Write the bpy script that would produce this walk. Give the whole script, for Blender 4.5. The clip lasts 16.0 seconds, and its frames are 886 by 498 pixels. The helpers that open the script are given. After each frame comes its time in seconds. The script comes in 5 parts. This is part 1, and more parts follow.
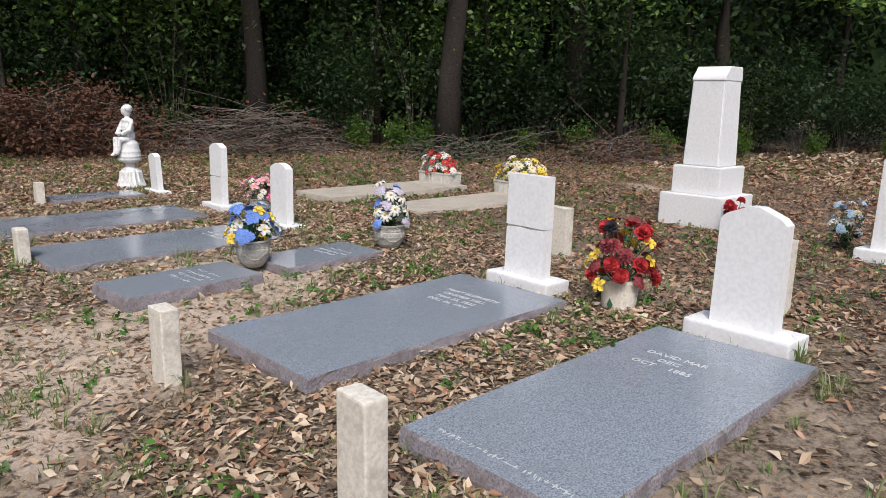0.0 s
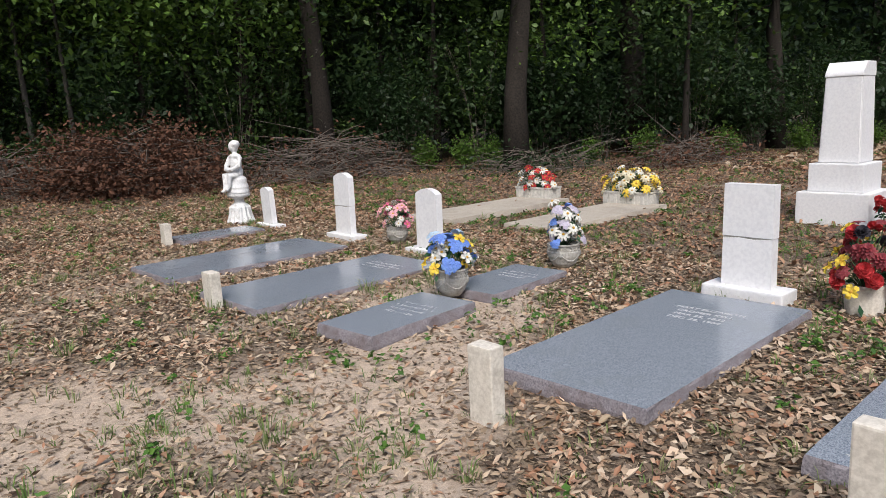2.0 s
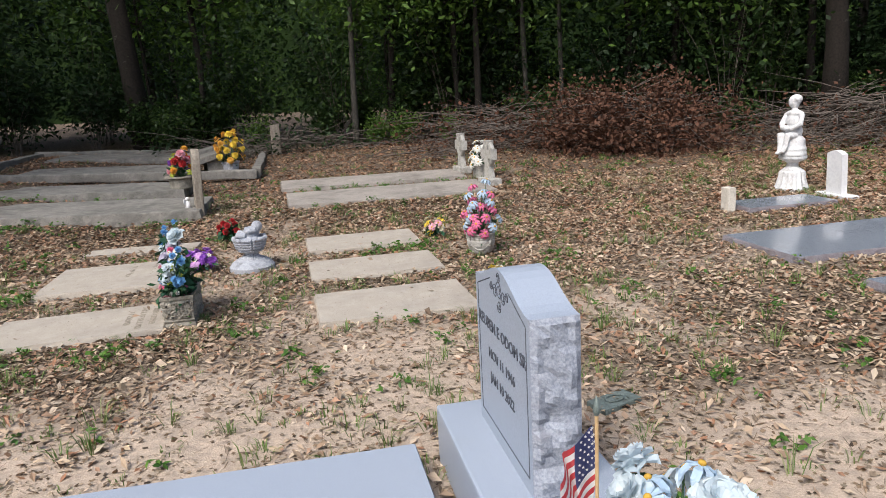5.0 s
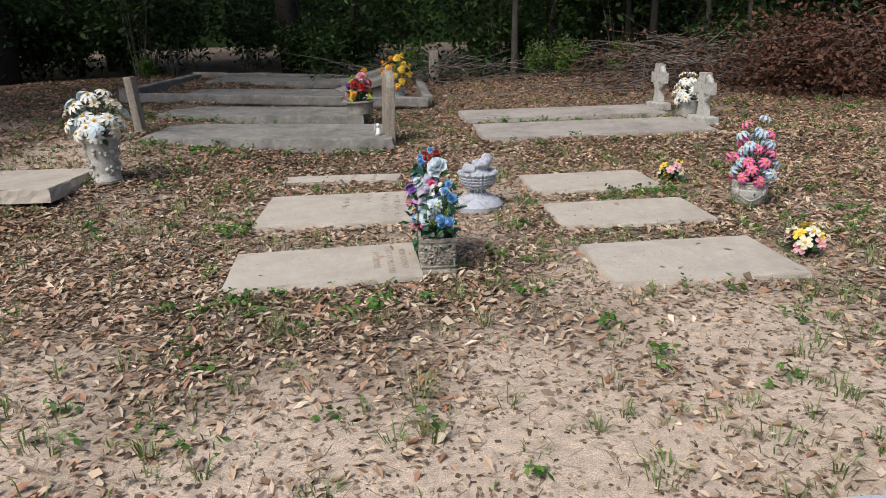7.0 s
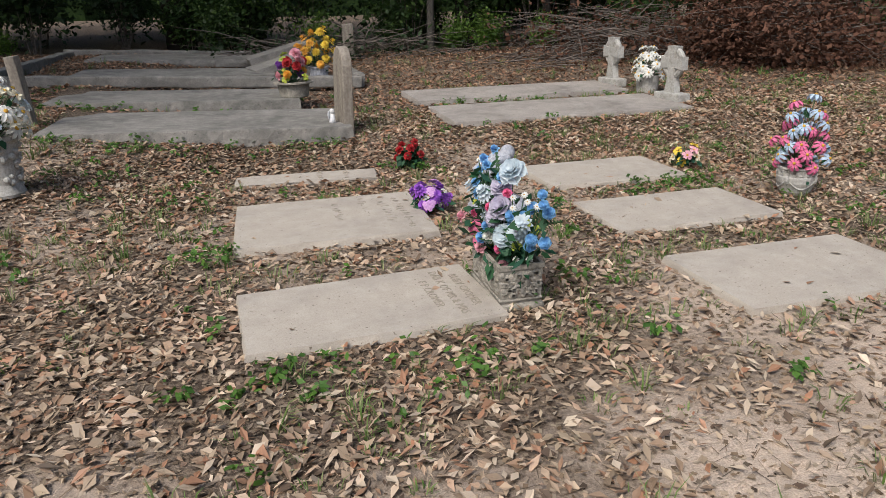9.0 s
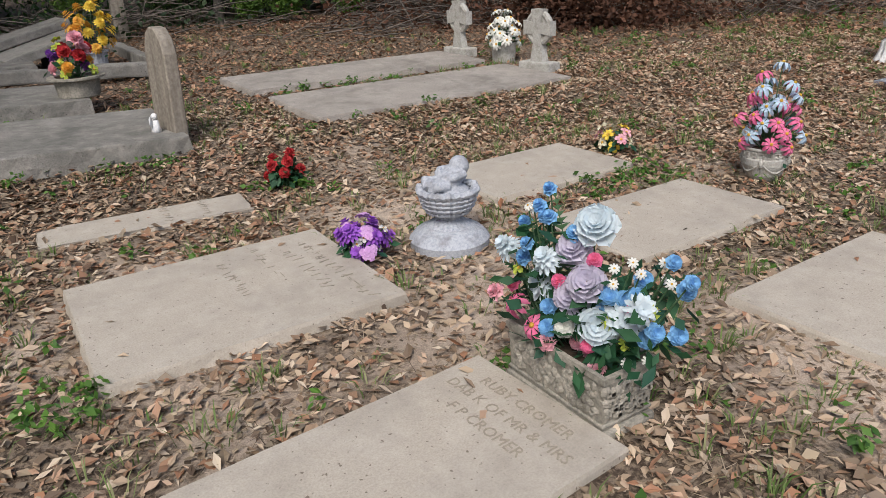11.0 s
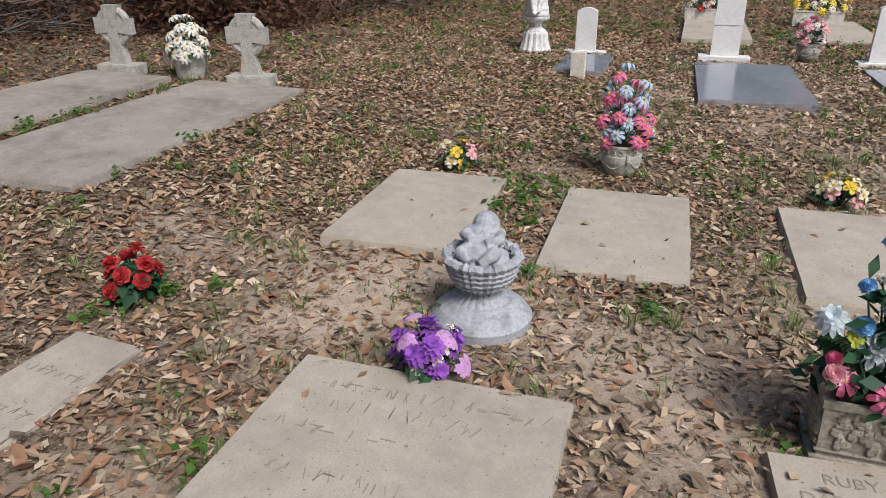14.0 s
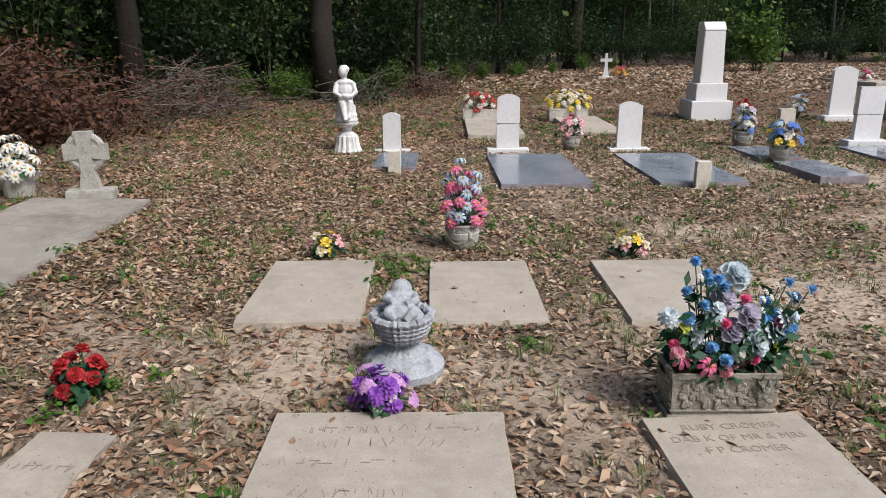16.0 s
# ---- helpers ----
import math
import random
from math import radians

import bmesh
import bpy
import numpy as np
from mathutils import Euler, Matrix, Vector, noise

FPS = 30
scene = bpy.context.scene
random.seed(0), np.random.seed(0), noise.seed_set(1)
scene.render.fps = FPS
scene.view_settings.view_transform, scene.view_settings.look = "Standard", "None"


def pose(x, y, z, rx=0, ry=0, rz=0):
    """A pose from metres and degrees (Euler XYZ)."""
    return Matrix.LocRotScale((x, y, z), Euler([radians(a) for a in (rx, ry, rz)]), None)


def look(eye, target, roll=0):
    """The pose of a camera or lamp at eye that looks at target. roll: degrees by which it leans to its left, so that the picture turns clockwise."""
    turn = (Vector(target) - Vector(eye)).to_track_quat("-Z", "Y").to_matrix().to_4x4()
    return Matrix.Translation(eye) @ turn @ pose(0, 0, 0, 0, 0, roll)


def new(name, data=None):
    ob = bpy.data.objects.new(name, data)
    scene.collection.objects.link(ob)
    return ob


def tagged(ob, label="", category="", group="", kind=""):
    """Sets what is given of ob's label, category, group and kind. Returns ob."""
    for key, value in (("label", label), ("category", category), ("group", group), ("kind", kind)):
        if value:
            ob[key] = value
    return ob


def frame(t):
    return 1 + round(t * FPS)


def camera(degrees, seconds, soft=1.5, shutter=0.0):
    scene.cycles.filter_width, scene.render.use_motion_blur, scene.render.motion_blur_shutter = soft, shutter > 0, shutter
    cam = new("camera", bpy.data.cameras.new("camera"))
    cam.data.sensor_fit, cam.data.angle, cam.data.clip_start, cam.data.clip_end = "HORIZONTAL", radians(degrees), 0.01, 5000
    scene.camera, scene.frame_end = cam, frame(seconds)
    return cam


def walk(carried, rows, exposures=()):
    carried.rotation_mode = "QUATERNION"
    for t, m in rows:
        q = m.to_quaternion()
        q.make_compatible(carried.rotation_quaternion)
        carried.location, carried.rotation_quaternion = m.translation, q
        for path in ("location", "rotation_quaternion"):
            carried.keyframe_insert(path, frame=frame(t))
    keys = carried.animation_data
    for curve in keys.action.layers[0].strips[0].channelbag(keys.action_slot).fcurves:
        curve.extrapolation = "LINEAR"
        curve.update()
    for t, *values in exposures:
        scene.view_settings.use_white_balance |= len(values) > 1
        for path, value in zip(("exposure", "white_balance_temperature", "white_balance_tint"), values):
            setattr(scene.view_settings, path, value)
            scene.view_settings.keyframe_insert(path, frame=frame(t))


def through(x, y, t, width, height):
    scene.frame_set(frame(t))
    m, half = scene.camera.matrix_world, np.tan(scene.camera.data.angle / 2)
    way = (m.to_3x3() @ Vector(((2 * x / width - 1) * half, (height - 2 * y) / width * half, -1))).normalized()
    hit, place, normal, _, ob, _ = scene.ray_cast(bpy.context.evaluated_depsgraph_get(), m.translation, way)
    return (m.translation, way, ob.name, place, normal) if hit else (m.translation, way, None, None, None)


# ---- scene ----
cam = camera(63.8, 16.0, soft=0.75)
PATH = [
    (0, (0.271, 0.657, 1.277), (1.591, 2.102, 0.866), 1.1),
    (0.5, (0.025, 0.86, 1.283), (1.349, 2.303, 0.874), -1.2),
    (1, (-0.211, 1.12, 1.319), (1.127, 2.553, 0.923), -2.5),
    (1.5, (-0.463, 1.389, 1.346), (0.86, 2.841, 0.969), -2.7),
    (2, (-0.67, 1.641, 1.336), (0.634, 3.112, 0.965), -2.8),
    (2.5, (-0.848, 1.898, 1.35), (0.417, 3.405, 0.985), -3.0),
    (3, (-1.024, 2.181, 1.34), (0.141, 3.769, 0.986), -3.4),
    (3.5, (-1.26, 2.433, 1.386), (-0.271, 4.136, 1.037), -4.8),
    (3.8, (-1.392, 2.63, 1.394), (-0.515, 4.396, 1.063), -4.6),
    (4, (-1.483, 2.748, 1.395), (-0.712, 4.564, 1.063), -4.6),
    (4.5, (-1.723, 2.967, 1.424), (-1.238, 4.875, 1.075), -3.6),
    (5, (-2.015, 3.206, 1.388), (-1.634, 5.121, 0.956), -3.2),
    (5.2, (-2.122, 3.309, 1.376), (-1.78, 5.225, 0.914), -2.5),
    (7.3, (-3.162, 4.253, 1.281), (-3.065, 6.16, 0.687), -2.0),
    (7.5, (-3.259, 4.332, 1.28), (-3.15, 6.237, 0.683), -2.1),
    (8, (-3.514, 4.555, 1.285), (-3.255, 6.445, 0.685), -1.9),
    (8.2, (-3.591, 4.667, 1.281), (-3.289, 6.548, 0.674), -1.7),
    (10.3, (-4.043, 6.172, 1.25), (-3.335, 7.882, 0.492), -1.9),
    (10.5, (-4.064, 6.32, 1.247), (-3.298, 8.003, 0.485), -1.8),
    (11, (-4.147, 6.707, 1.268), (-3.169, 8.273, 0.499), -2.6),
    (11.5, (-4.207, 7.12, 1.259), (-3.125, 8.61, 0.479), -1.7),
    (12, (-4.278, 7.5, 1.259), (-3.065, 8.877, 0.463), -1.2),
    (12.5, (-4.376, 7.866, 1.271), (-2.98, 9.051, 0.467), -0.7),
    (13, (-4.443, 8.228, 1.28), (-2.913, 9.226, 0.465), 0.3),
    (13.5, (-4.551, 8.508, 1.297), (-2.912, 9.312, 0.48), -0.0),
    (14, (-4.732, 8.731, 1.343), (-3.003, 9.313, 0.524), -0.4),
    (14.5, (-4.864, 8.906, 1.37), (-3.057, 9.332, 0.624), -1.3),
    (15, (-5.013, 9.024, 1.406), (-3.157, 9.235, 0.692), -1.3),
    (15.5, (-5.243, 9.101, 1.443), (-3.36, 9.15, 0.77), -1.5),
    (16, (-5.445, 9.139, 1.46), (-3.528, 9.151, 0.888), -0.5),
]
EXPOSURES = [(0, 0.74), (2.5, 0.74), (4, 0.92), (5.2, 0.9), (8, 0.75), (11, 0.66), (14, 0.6), (16, 0.72)]
walk(cam, [(t, look(eye, target, roll)) for t, eye, target, roll in PATH], EXPOSURES)

# ---- world and sun ----
world = bpy.data.worlds.new("sky")
scene.world = world
world.use_nodes = True
wn = world.node_tree.nodes
sky = wn.new("ShaderNodeTexSky")
sky.sky_type = "NISHITA"
sky.sun_disc = False
sky.sun_elevation = radians(50)
sky.sun_rotation = radians(222)
sky.air_density, sky.dust_density, sky.ozone_density = 1.0, 3.5, 1.0
world.node_tree.links.new(sky.outputs["Color"], wn["Background"].inputs["Color"])
wn["Background"].inputs["Strength"].default_value = 0.11
sun = new("sun", bpy.data.lights.new("sun", "SUN"))
sun.data.energy, sun.data.angle, sun.data.color = 1.7, radians(22), (1.0, 0.98, 0.95)
sun.matrix_world = look((-6.2, -6.9, 11.0), (0, 0, 0))


# ---- materials ----
def nodes(name, rough=0.8, spec=0.3):
    m = bpy.data.materials.new(name)
    m.use_nodes = True
    t = m.node_tree
    b = t.nodes["Principled BSDF"]
    b.inputs["Roughness"].default_value = rough
    b.inputs["Specular IOR Level"].default_value = spec
    return m, t, b


def noise_node(t, scale, detail=5.0, rough=0.6, vec=None):
    n = t.nodes.new("ShaderNodeTexNoise")
    n.inputs["Scale"].default_value = scale
    n.inputs["Detail"].default_value = detail
    n.inputs["Roughness"].default_value = rough
    if vec is None:
        c = t.nodes.get("coords") or t.nodes.new("ShaderNodeTexCoord")
        c.name = "coords"
        vec = c.outputs["Object"]
    t.links.new(vec, n.inputs["Vector"])
    return n.outputs["Fac"]


def ramp(t, fac, stops):
    r = t.nodes.new("ShaderNodeValToRGB")
    while len(r.color_ramp.elements) < len(stops):
        r.color_ramp.elements.new(0.5)
    for e, (p, c) in zip(r.color_ramp.elements, stops):
        e.position, e.color = p, (*c, 1)
    t.links.new(fac, r.inputs["Fac"])
    return r.outputs["Color"]


def mix(t, fac, a, b, mode="MIX"):
    n = t.nodes.new("ShaderNodeMix")
    n.data_type, n.blend_type = "RGBA", mode
    for key, v in ((0, fac), (6, a), (7, b)):
        if isinstance(v, (int, float)):
            n.inputs[key].default_value = v
        elif isinstance(v, tuple):
            n.inputs[key].default_value = (*v, 1)
        else:
            t.links.new(v, n.inputs[key])
    return n.outputs[2]


def bump(t, b, h, strength=0.4, dist=0.01):
    n = t.nodes.new("ShaderNodeBump")
    n.inputs["Strength"].default_value = strength
    n.inputs["Distance"].default_value = dist
    t.links.new(h, n.inputs["Height"])
    t.links.new(n.outputs["Normal"], b.inputs["Normal"])


def stone(name, light, dark, stain, rough=0.8, grain=90.0, blotch=4.0, stain_at=(0.55, 0.72), relief=0.35, spec=0.3, streak=False, fleck=None):
    """Grainy stone, with blotches and stains at a larger scale."""
    m, t, b = nodes(name, rough, spec)
    g = noise_node(t, grain, 3)
    base = ramp(t, g, ((0.3, dark), (0.62, light)))
    big = noise_node(t, blotch, 6, 0.65)
    if streak:
        c = t.nodes["coords"]
        mp = t.nodes.new("ShaderNodeMapping")
        mp.inputs["Scale"].default_value = (14, 14, 1.6)
        t.links.new(c.outputs["Object"], mp.inputs["Vector"])
        big = noise_node(t, 1.0, 6, 0.65, mp.outputs["Vector"])
    fac = ramp(t, big, ((stain_at[0], (0, 0, 0)), (stain_at[1], (1, 1, 1))))
    col = mix(t, fac, base, mix(t, 0.75, base, stain))
    if fleck:
        spots = ramp(t, noise_node(t, 65, 2, 0.4), ((0.69, (0, 0, 0)), (0.74, (1, 1, 1))))
        pale = ramp(t, noise_node(t, 9, 5, 0.7), ((0.45, (0, 0, 0)), (0.75, (0.5, 0.5, 0.5))))
        col = mix(t, pale, col, mix(t, 0.5, col, (0.62, 0.58, 0.52)))
        col = mix(t, spots, col, fleck)
    t.links.new(col, b.inputs["Base Color"])
    bump(t, b, mix(t, 0.4, g, big), relief, 0.004)
    return m


def petal(name, a, c, rough=0.6):
    """Dyed cloth or moulded plastic, a little translucent, shading from a to c."""
    m, t, b = nodes(name, rough, 0.25)
    f = noise_node(t, 45, 2)
    geo = t.nodes.new("ShaderNodeNewGeometry")
    col = mix(t, geo.outputs["Random Per Island"], a, c)
    col = mix(t, f, col, mix(t, 0.08, col, (1, 1, 1)))
    t.links.new(col, b.inputs["Base Color"])
    tr = t.nodes.new("ShaderNodeBsdfTranslucent")
    t.links.new(col, tr.inputs["Color"])
    ms = t.nodes.new("ShaderNodeMixShader")
    ms.inputs["Fac"].default_value = 0.3
    t.links.new(b.outputs[0], ms.inputs[1])
    t.links.new(tr.outputs[0], ms.inputs[2])
    t.links.new(ms.outputs[0], t.nodes["Material Output"].inputs["Surface"])
    return m


def leafy(name, cols, rough=0.55, shine=0.35, through=0.35):
    """Leaves: each one a colour of its own, light passing through."""
    m, t, b = nodes(name, rough, shine)
    geo = t.nodes.new("ShaderNodeNewGeometry")
    stops = [(i / max(1, len(cols) - 1), c) for i, c in enumerate(cols)]
    col = ramp(t, geo.outputs["Random Per Island"], stops)
    big = noise_node(t, 2.5, 3)
    col = mix(t, 0.55, col, ramp(t, big, ((0.3, (0.45, 0.5, 0.45)), (0.7, (1, 1, 1)))), "MULTIPLY")
    t.links.new(col, b.inputs["Base Color"])
    if through:
        tr = t.nodes.new("ShaderNodeBsdfTranslucent")
        t.links.new(col, tr.inputs["Color"])
        ms = t.nodes.new("ShaderNodeMixShader")
        ms.inputs["Fac"].default_value = through
        t.links.new(b.outputs[0], ms.inputs[1])
        t.links.new(tr.outputs[0], ms.inputs[2])
        t.links.new(ms.outputs[0], t.nodes["Material Output"].inputs["Surface"])
    return m


GRANITE = stone("polished_blue_grey_granite", (0.31, 0.345, 0.39), (0.085, 0.105, 0.14), (0.20, 0.225, 0.25), 0.2, 170, 3, relief=0.02, spec=0.6)
gloss = ramp(GRANITE.node_tree, noise_node(GRANITE.node_tree, 1.7, 5, 0.6), ((0.38, (0.08, 0.08, 0.08)), (0.62, (0.26, 0.26, 0.26))))
GRANITE.node_tree.links.new(gloss, GRANITE.node_tree.nodes["Principled BSDF"].inputs["Roughness"])
GRANITE_ROUGH = stone("rock_pitched_granite", (0.36, 0.39, 0.45), (0.21, 0.23, 0.28), (0.26, 0.26, 0.29), 0.85, 120, 9, relief=0.9)
GRANITE_LIGHT = stone("honed_pale_granite", (0.36, 0.41, 0.49), (0.25, 0.29, 0.36), (0.30, 0.34, 0.40), 0.4, 260, 3, relief=0.03, spec=0.4)
MARBLE = stone("white_weathered_marble", (0.72, 0.72, 0.73), (0.63, 0.63, 0.65), (0.44, 0.43, 0.42), 0.5, 40, 5, (0.60, 0.85), 0.12)
MARBLE_OLD = stone("stained_old_marble", (0.66, 0.62, 0.55), (0.50, 0.46, 0.40), (0.30, 0.27, 0.22), 0.8, 60, 9, (0.5, 0.72), 0.4)
CONCRETE = stone("pale_concrete", (0.42, 0.375, 0.315), (0.33, 0.295, 0.25), (0.27, 0.24, 0.205), 0.9, 160, 3.0, (0.48, 0.75), 0.5, fleck=(0.17, 0.14, 0.11))
CONCRETE_OLD = stone("grey_lichened_concrete", (0.35, 0.315, 0.28), (0.23, 0.21, 0.19), (0.16, 0.145, 0.13), 0.92, 110, 2.6, (0.45, 0.7), 0.5, fleck=(0.11, 0.1, 0.085))
CONCRETE_DARK = stone("dark_mossy_concrete", (0.25, 0.235, 0.215), (0.15, 0.145, 0.13), (0.09, 0.09, 0.08), 0.92, 110, 2.6, (0.42, 0.68), 0.5, fleck=(0.08, 0.075, 0.065))
CAST = stone("cast_stone", (0.44, 0.43, 0.40), (0.30, 0.29, 0.265), (0.22, 0.21, 0.18), 0.85, 80, 14, (0.48, 0.68), 0.4)
CAST_DARK = stone("mossy_cast_stone", (0.36, 0.33, 0.28), (0.2, 0.19, 0.16), (0.13, 0.12, 0.1), 0.9, 70, 12, (0.45, 0.68), 0.5)
CAST_GREY = stone("grey_cast_stone", (0.41, 0.43, 0.47), (0.28, 0.30, 0.34), (0.17, 0.17, 0.18), 0.85, 90, 14, (0.5, 0.7), 0.3)
CAST_WHITE = stone("white_painted_cast_stone", (0.68, 0.68, 0.68), (0.55, 0.56, 0.57), (0.34, 0.33, 0.32), 0.6, 50, 16, (0.52, 0.70), 0.25)
CAST_PALE = stone("pale_cast_stone", (0.60, 0.58, 0.54), (0.47, 0.46, 0.43), (0.3, 0.29, 0.26), 0.8, 70, 14, (0.52, 0.7), 0.3)
LEDGER_EDGE = stone("dark_rock_pitched_edge", (0.27, 0.25, 0.27), (0.11, 0.10, 0.115), (0.13, 0.10, 0.10), 0.9, 110, 10, (0.45, 0.65), 1.0)
SOIL = stone("dark_potting_soil", (0.07, 0.05, 0.035), (0.03, 0.022, 0.016), (0.02, 0.015, 0.01), 0.95, 60, 8)
WOOD_OLD = stone("weathered_board", (0.30, 0.265, 0.22), (0.19, 0.165, 0.135), (0.12, 0.1, 0.08), 0.9, 40, 9, (0.45, 0.7), 0.5, streak=True)
# Canopy shade on the trunks is put into this bark's low colour; pale flecks are lichen.
BARK = stone("shade_darkened_brown_bark", (0.032, 0.026, 0.021), (0.011, 0.009, 0.008), (0.13, 0.125, 0.11), 0.95, 30, 3.4, (0.66, 0.69), 1.0)
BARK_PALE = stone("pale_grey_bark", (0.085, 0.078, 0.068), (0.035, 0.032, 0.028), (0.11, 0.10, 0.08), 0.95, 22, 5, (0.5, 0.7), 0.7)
TWIG = stone("dead_grey_twigs", (0.17, 0.145, 0.125), (0.07, 0.058, 0.05), (0.09, 0.07, 0.06), 0.95, 14, 3, (0.5, 0.7), 0.4)
STEM = petal("green_plastic_stem", (0.03, 0.10, 0.03), (0.05, 0.13, 0.04))
CUT = stone("cut_letter", (0.50, 0.51, 0.52), (0.36, 0.37, 0.4), (0.4, 0.4, 0.4), 0.9, 100, 8)
CUT_DARK = stone("dark_incised_line", (0.09, 0.10, 0.12), (0.06, 0.065, 0.08), (0.05, 0.05, 0.06), 0.9, 100, 8)
# Scratched writing: the groove's shade is put into a darker concrete tone.
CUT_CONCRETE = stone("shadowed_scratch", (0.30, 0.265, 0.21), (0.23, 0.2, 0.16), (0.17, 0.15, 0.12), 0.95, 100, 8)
BRONZE = stone("green_bronze", (0.16, 0.20, 0.19), (0.09, 0.11, 0.10), (0.06, 0.07, 0.06), 0.5, 80, 10)
# Sun and shade in the wood are put into these leaf tones.
LEAF = leafy("woodland_leaf", ((0.016, 0.036, 0.010), (0.035, 0.075, 0.018), (0.024, 0.052, 0.014), (0.10, 0.17, 0.035)))
LEAF_DARK = leafy("shaded_evergreen_leaf", ((0.014, 0.034, 0.012), (0.028, 0.06, 0.018), (0.02, 0.045, 0.015)))
LEAF_BRIGHT = leafy("sunlit_leaf", ((0.08, 0.16, 0.025), (0.14, 0.24, 0.04), (0.05, 0.11, 0.02)))
LEAF_DEAD = leafy("dry_brush_leaf", ((0.105, 0.048, 0.032), (0.16, 0.078, 0.05), (0.07, 0.038, 0.028)), 0.8, 0.2, 0.2)
LITTER = leafy("fallen_oak_leaf", ((0.29, 0.18, 0.115), (0.50, 0.37, 0.26), (0.09, 0.056, 0.038), (0.68, 0.55, 0.42), (0.36, 0.175, 0.10), (0.24, 0.175, 0.12), (0.58, 0.44, 0.31)), 0.65, 0.35, 0.08)
LITTER_RED = leafy("russet_oak_leaf", ((0.25, 0.13, 0.08), (0.39, 0.225, 0.14), (0.09, 0.05, 0.034), (0.48, 0.33, 0.22), (0.30, 0.13, 0.07)), 0.65, 0.35, 0.08)
GRASS = leafy("grass_blade", ((0.13, 0.22, 0.05), (0.22, 0.28, 0.10), (0.09, 0.17, 0.035), (0.36, 0.34, 0.19)), 0.6, 0.3, 0.25)
WEED = leafy("weed_leaf", ((0.07, 0.17, 0.03), (0.12, 0.24, 0.04), (0.05, 0.12, 0.025)), 0.5, 0.35, 0.3)
FABRIC_LEAF = leafy("cloth_leaf", ((0.012, 0.06, 0.028), (0.03, 0.10, 0.04), (0.02, 0.075, 0.05)), 0.6, 0.3, 0.15)


# ---- mesh helpers ----
def thing(name, x, y, z, rz=0, label="", category="", group="", kind="", lean=(0, 0)):
    """An empty at the thing's base. lean: degrees about the world's x and y."""
    ob = new(name)
    ob.empty_display_size = 0.1
    ob.matrix_world = pose(x, y, z, lean[0], lean[1]) @ pose(0, 0, 0, 0, 0, rz)
    return tagged(ob, label, category, group, kind)


def mesh_from(bm, name, mats, smooth=False):
    bmesh.ops.recalc_face_normals(bm, faces=bm.faces)
    me = bpy.data.meshes.new(name)
    bm.to_mesh(me)
    bm.free()
    for m in mats if isinstance(mats, (list, tuple)) else [mats]:
        me.materials.append(m)
    if smooth:
        me.polygons.foreach_set("use_smooth", [True] * len(me.polygons))
    return me


def part(name, bm, material, parent, label="", smooth=False, at=None):
    """One mesh object under a thing or a part; bm may also be a finished mesh."""
    me = bm if isinstance(bm, bpy.types.Mesh) else mesh_from(bm, name, material, smooth)
    ob = new(name, me)
    ob.parent = parent
    if at is not None:
        ob.matrix_basis = at
    return tagged(ob, label)


def box(bm, sx, sy, sz, m=Matrix(), bevel=0.0, segs=2):
    r = bmesh.ops.create_cube(bm, size=1, matrix=m @ Matrix.Diagonal((sx, sy, sz, 1)))
    vs = r["verts"]
    if bevel:
        es = list({e for v in vs for e in v.link_edges})
        bmesh.ops.bevel(bm, geom=es, offset=bevel, segments=segs, affect="EDGES", profile=0.6)


def lathe(bm, prof, segs=28, m=Matrix(), flute=0.0, flutes=0):
    """Turns a profile of (radius, height) about z. flute: depth of upright grooves."""
    rings = []
    for r, z in prof:
        ring = []
        for i in range(segs):
            a = 2 * math.pi * i / segs
            rr = r * (1 - flute * (0.5 + 0.5 * math.cos(flutes * a))) if flutes else r
            ring.append(bm.verts.new(m @ Vector((rr * math.cos(a), rr * math.sin(a), z))))
        rings.append(ring)
    for a, b in zip(rings, rings[1:]):
        for i in range(segs):
            bm.faces.new((a[i], a[(i + 1) % segs], b[(i + 1) % segs], b[i]))
    for ring in (rings[0][::-1], rings[-1]):
        bm.faces.new(ring)


def tube(bm, pts, radii, sides=6):
    prev = None
    for i, p in enumerate(pts):
        d = (Vector(pts[min(i + 1, len(pts) - 1)]) - Vector(pts[max(i - 1, 0)])).normalized()
        q = d.to_track_quat("Z", "Y").to_matrix()
        ring = [bm.verts.new(Vector(p) + q @ Vector((radii[i] * math.cos(2 * math.pi * k / sides), radii[i] * math.sin(2 * math.pi * k / sides), 0))) for k in range(sides)]
        if prev:
            for k in range(sides):
                bm.faces.new((prev[k], prev[(k + 1) % sides], ring[(k + 1) % sides], ring[k]))
        else:
            bm.faces.new(ring[::-1])
        prev = ring
    bm.faces.new(prev)


def prism(bm, outline, depth, m=Matrix()):
    """An outline in x, z pushed along y, centred."""
    f = [bm.verts.new(m @ Vector((x, -depth / 2, z))) for x, z in outline]
    b = [bm.verts.new(m @ Vector((x, depth / 2, z))) for x, z in outline]
    bm.faces.new(f)
    bm.faces.new(b[::-1])
    n = len(f)
    for i in range(n):
        bm.faces.new((f[i], b[i], b[(i + 1) % n], f[(i + 1) % n]))


def ball(bm, c, r, m=Matrix(), u=10, v=7):
    bmesh.ops.create_uvsphere(bm, u_segments=u, v_segments=v, radius=1, matrix=m @ Matrix.Translation(c) @ Matrix.Diagonal((*(r if isinstance(r, tuple) else (r, r, r)), 1)))


def roughen(bm, amount, scale, seed=0.0):
    for v in bm.verts:
        v.co += noise.noise_vector(v.co * scale + Vector((seed, seed * 2, 0))) * amount


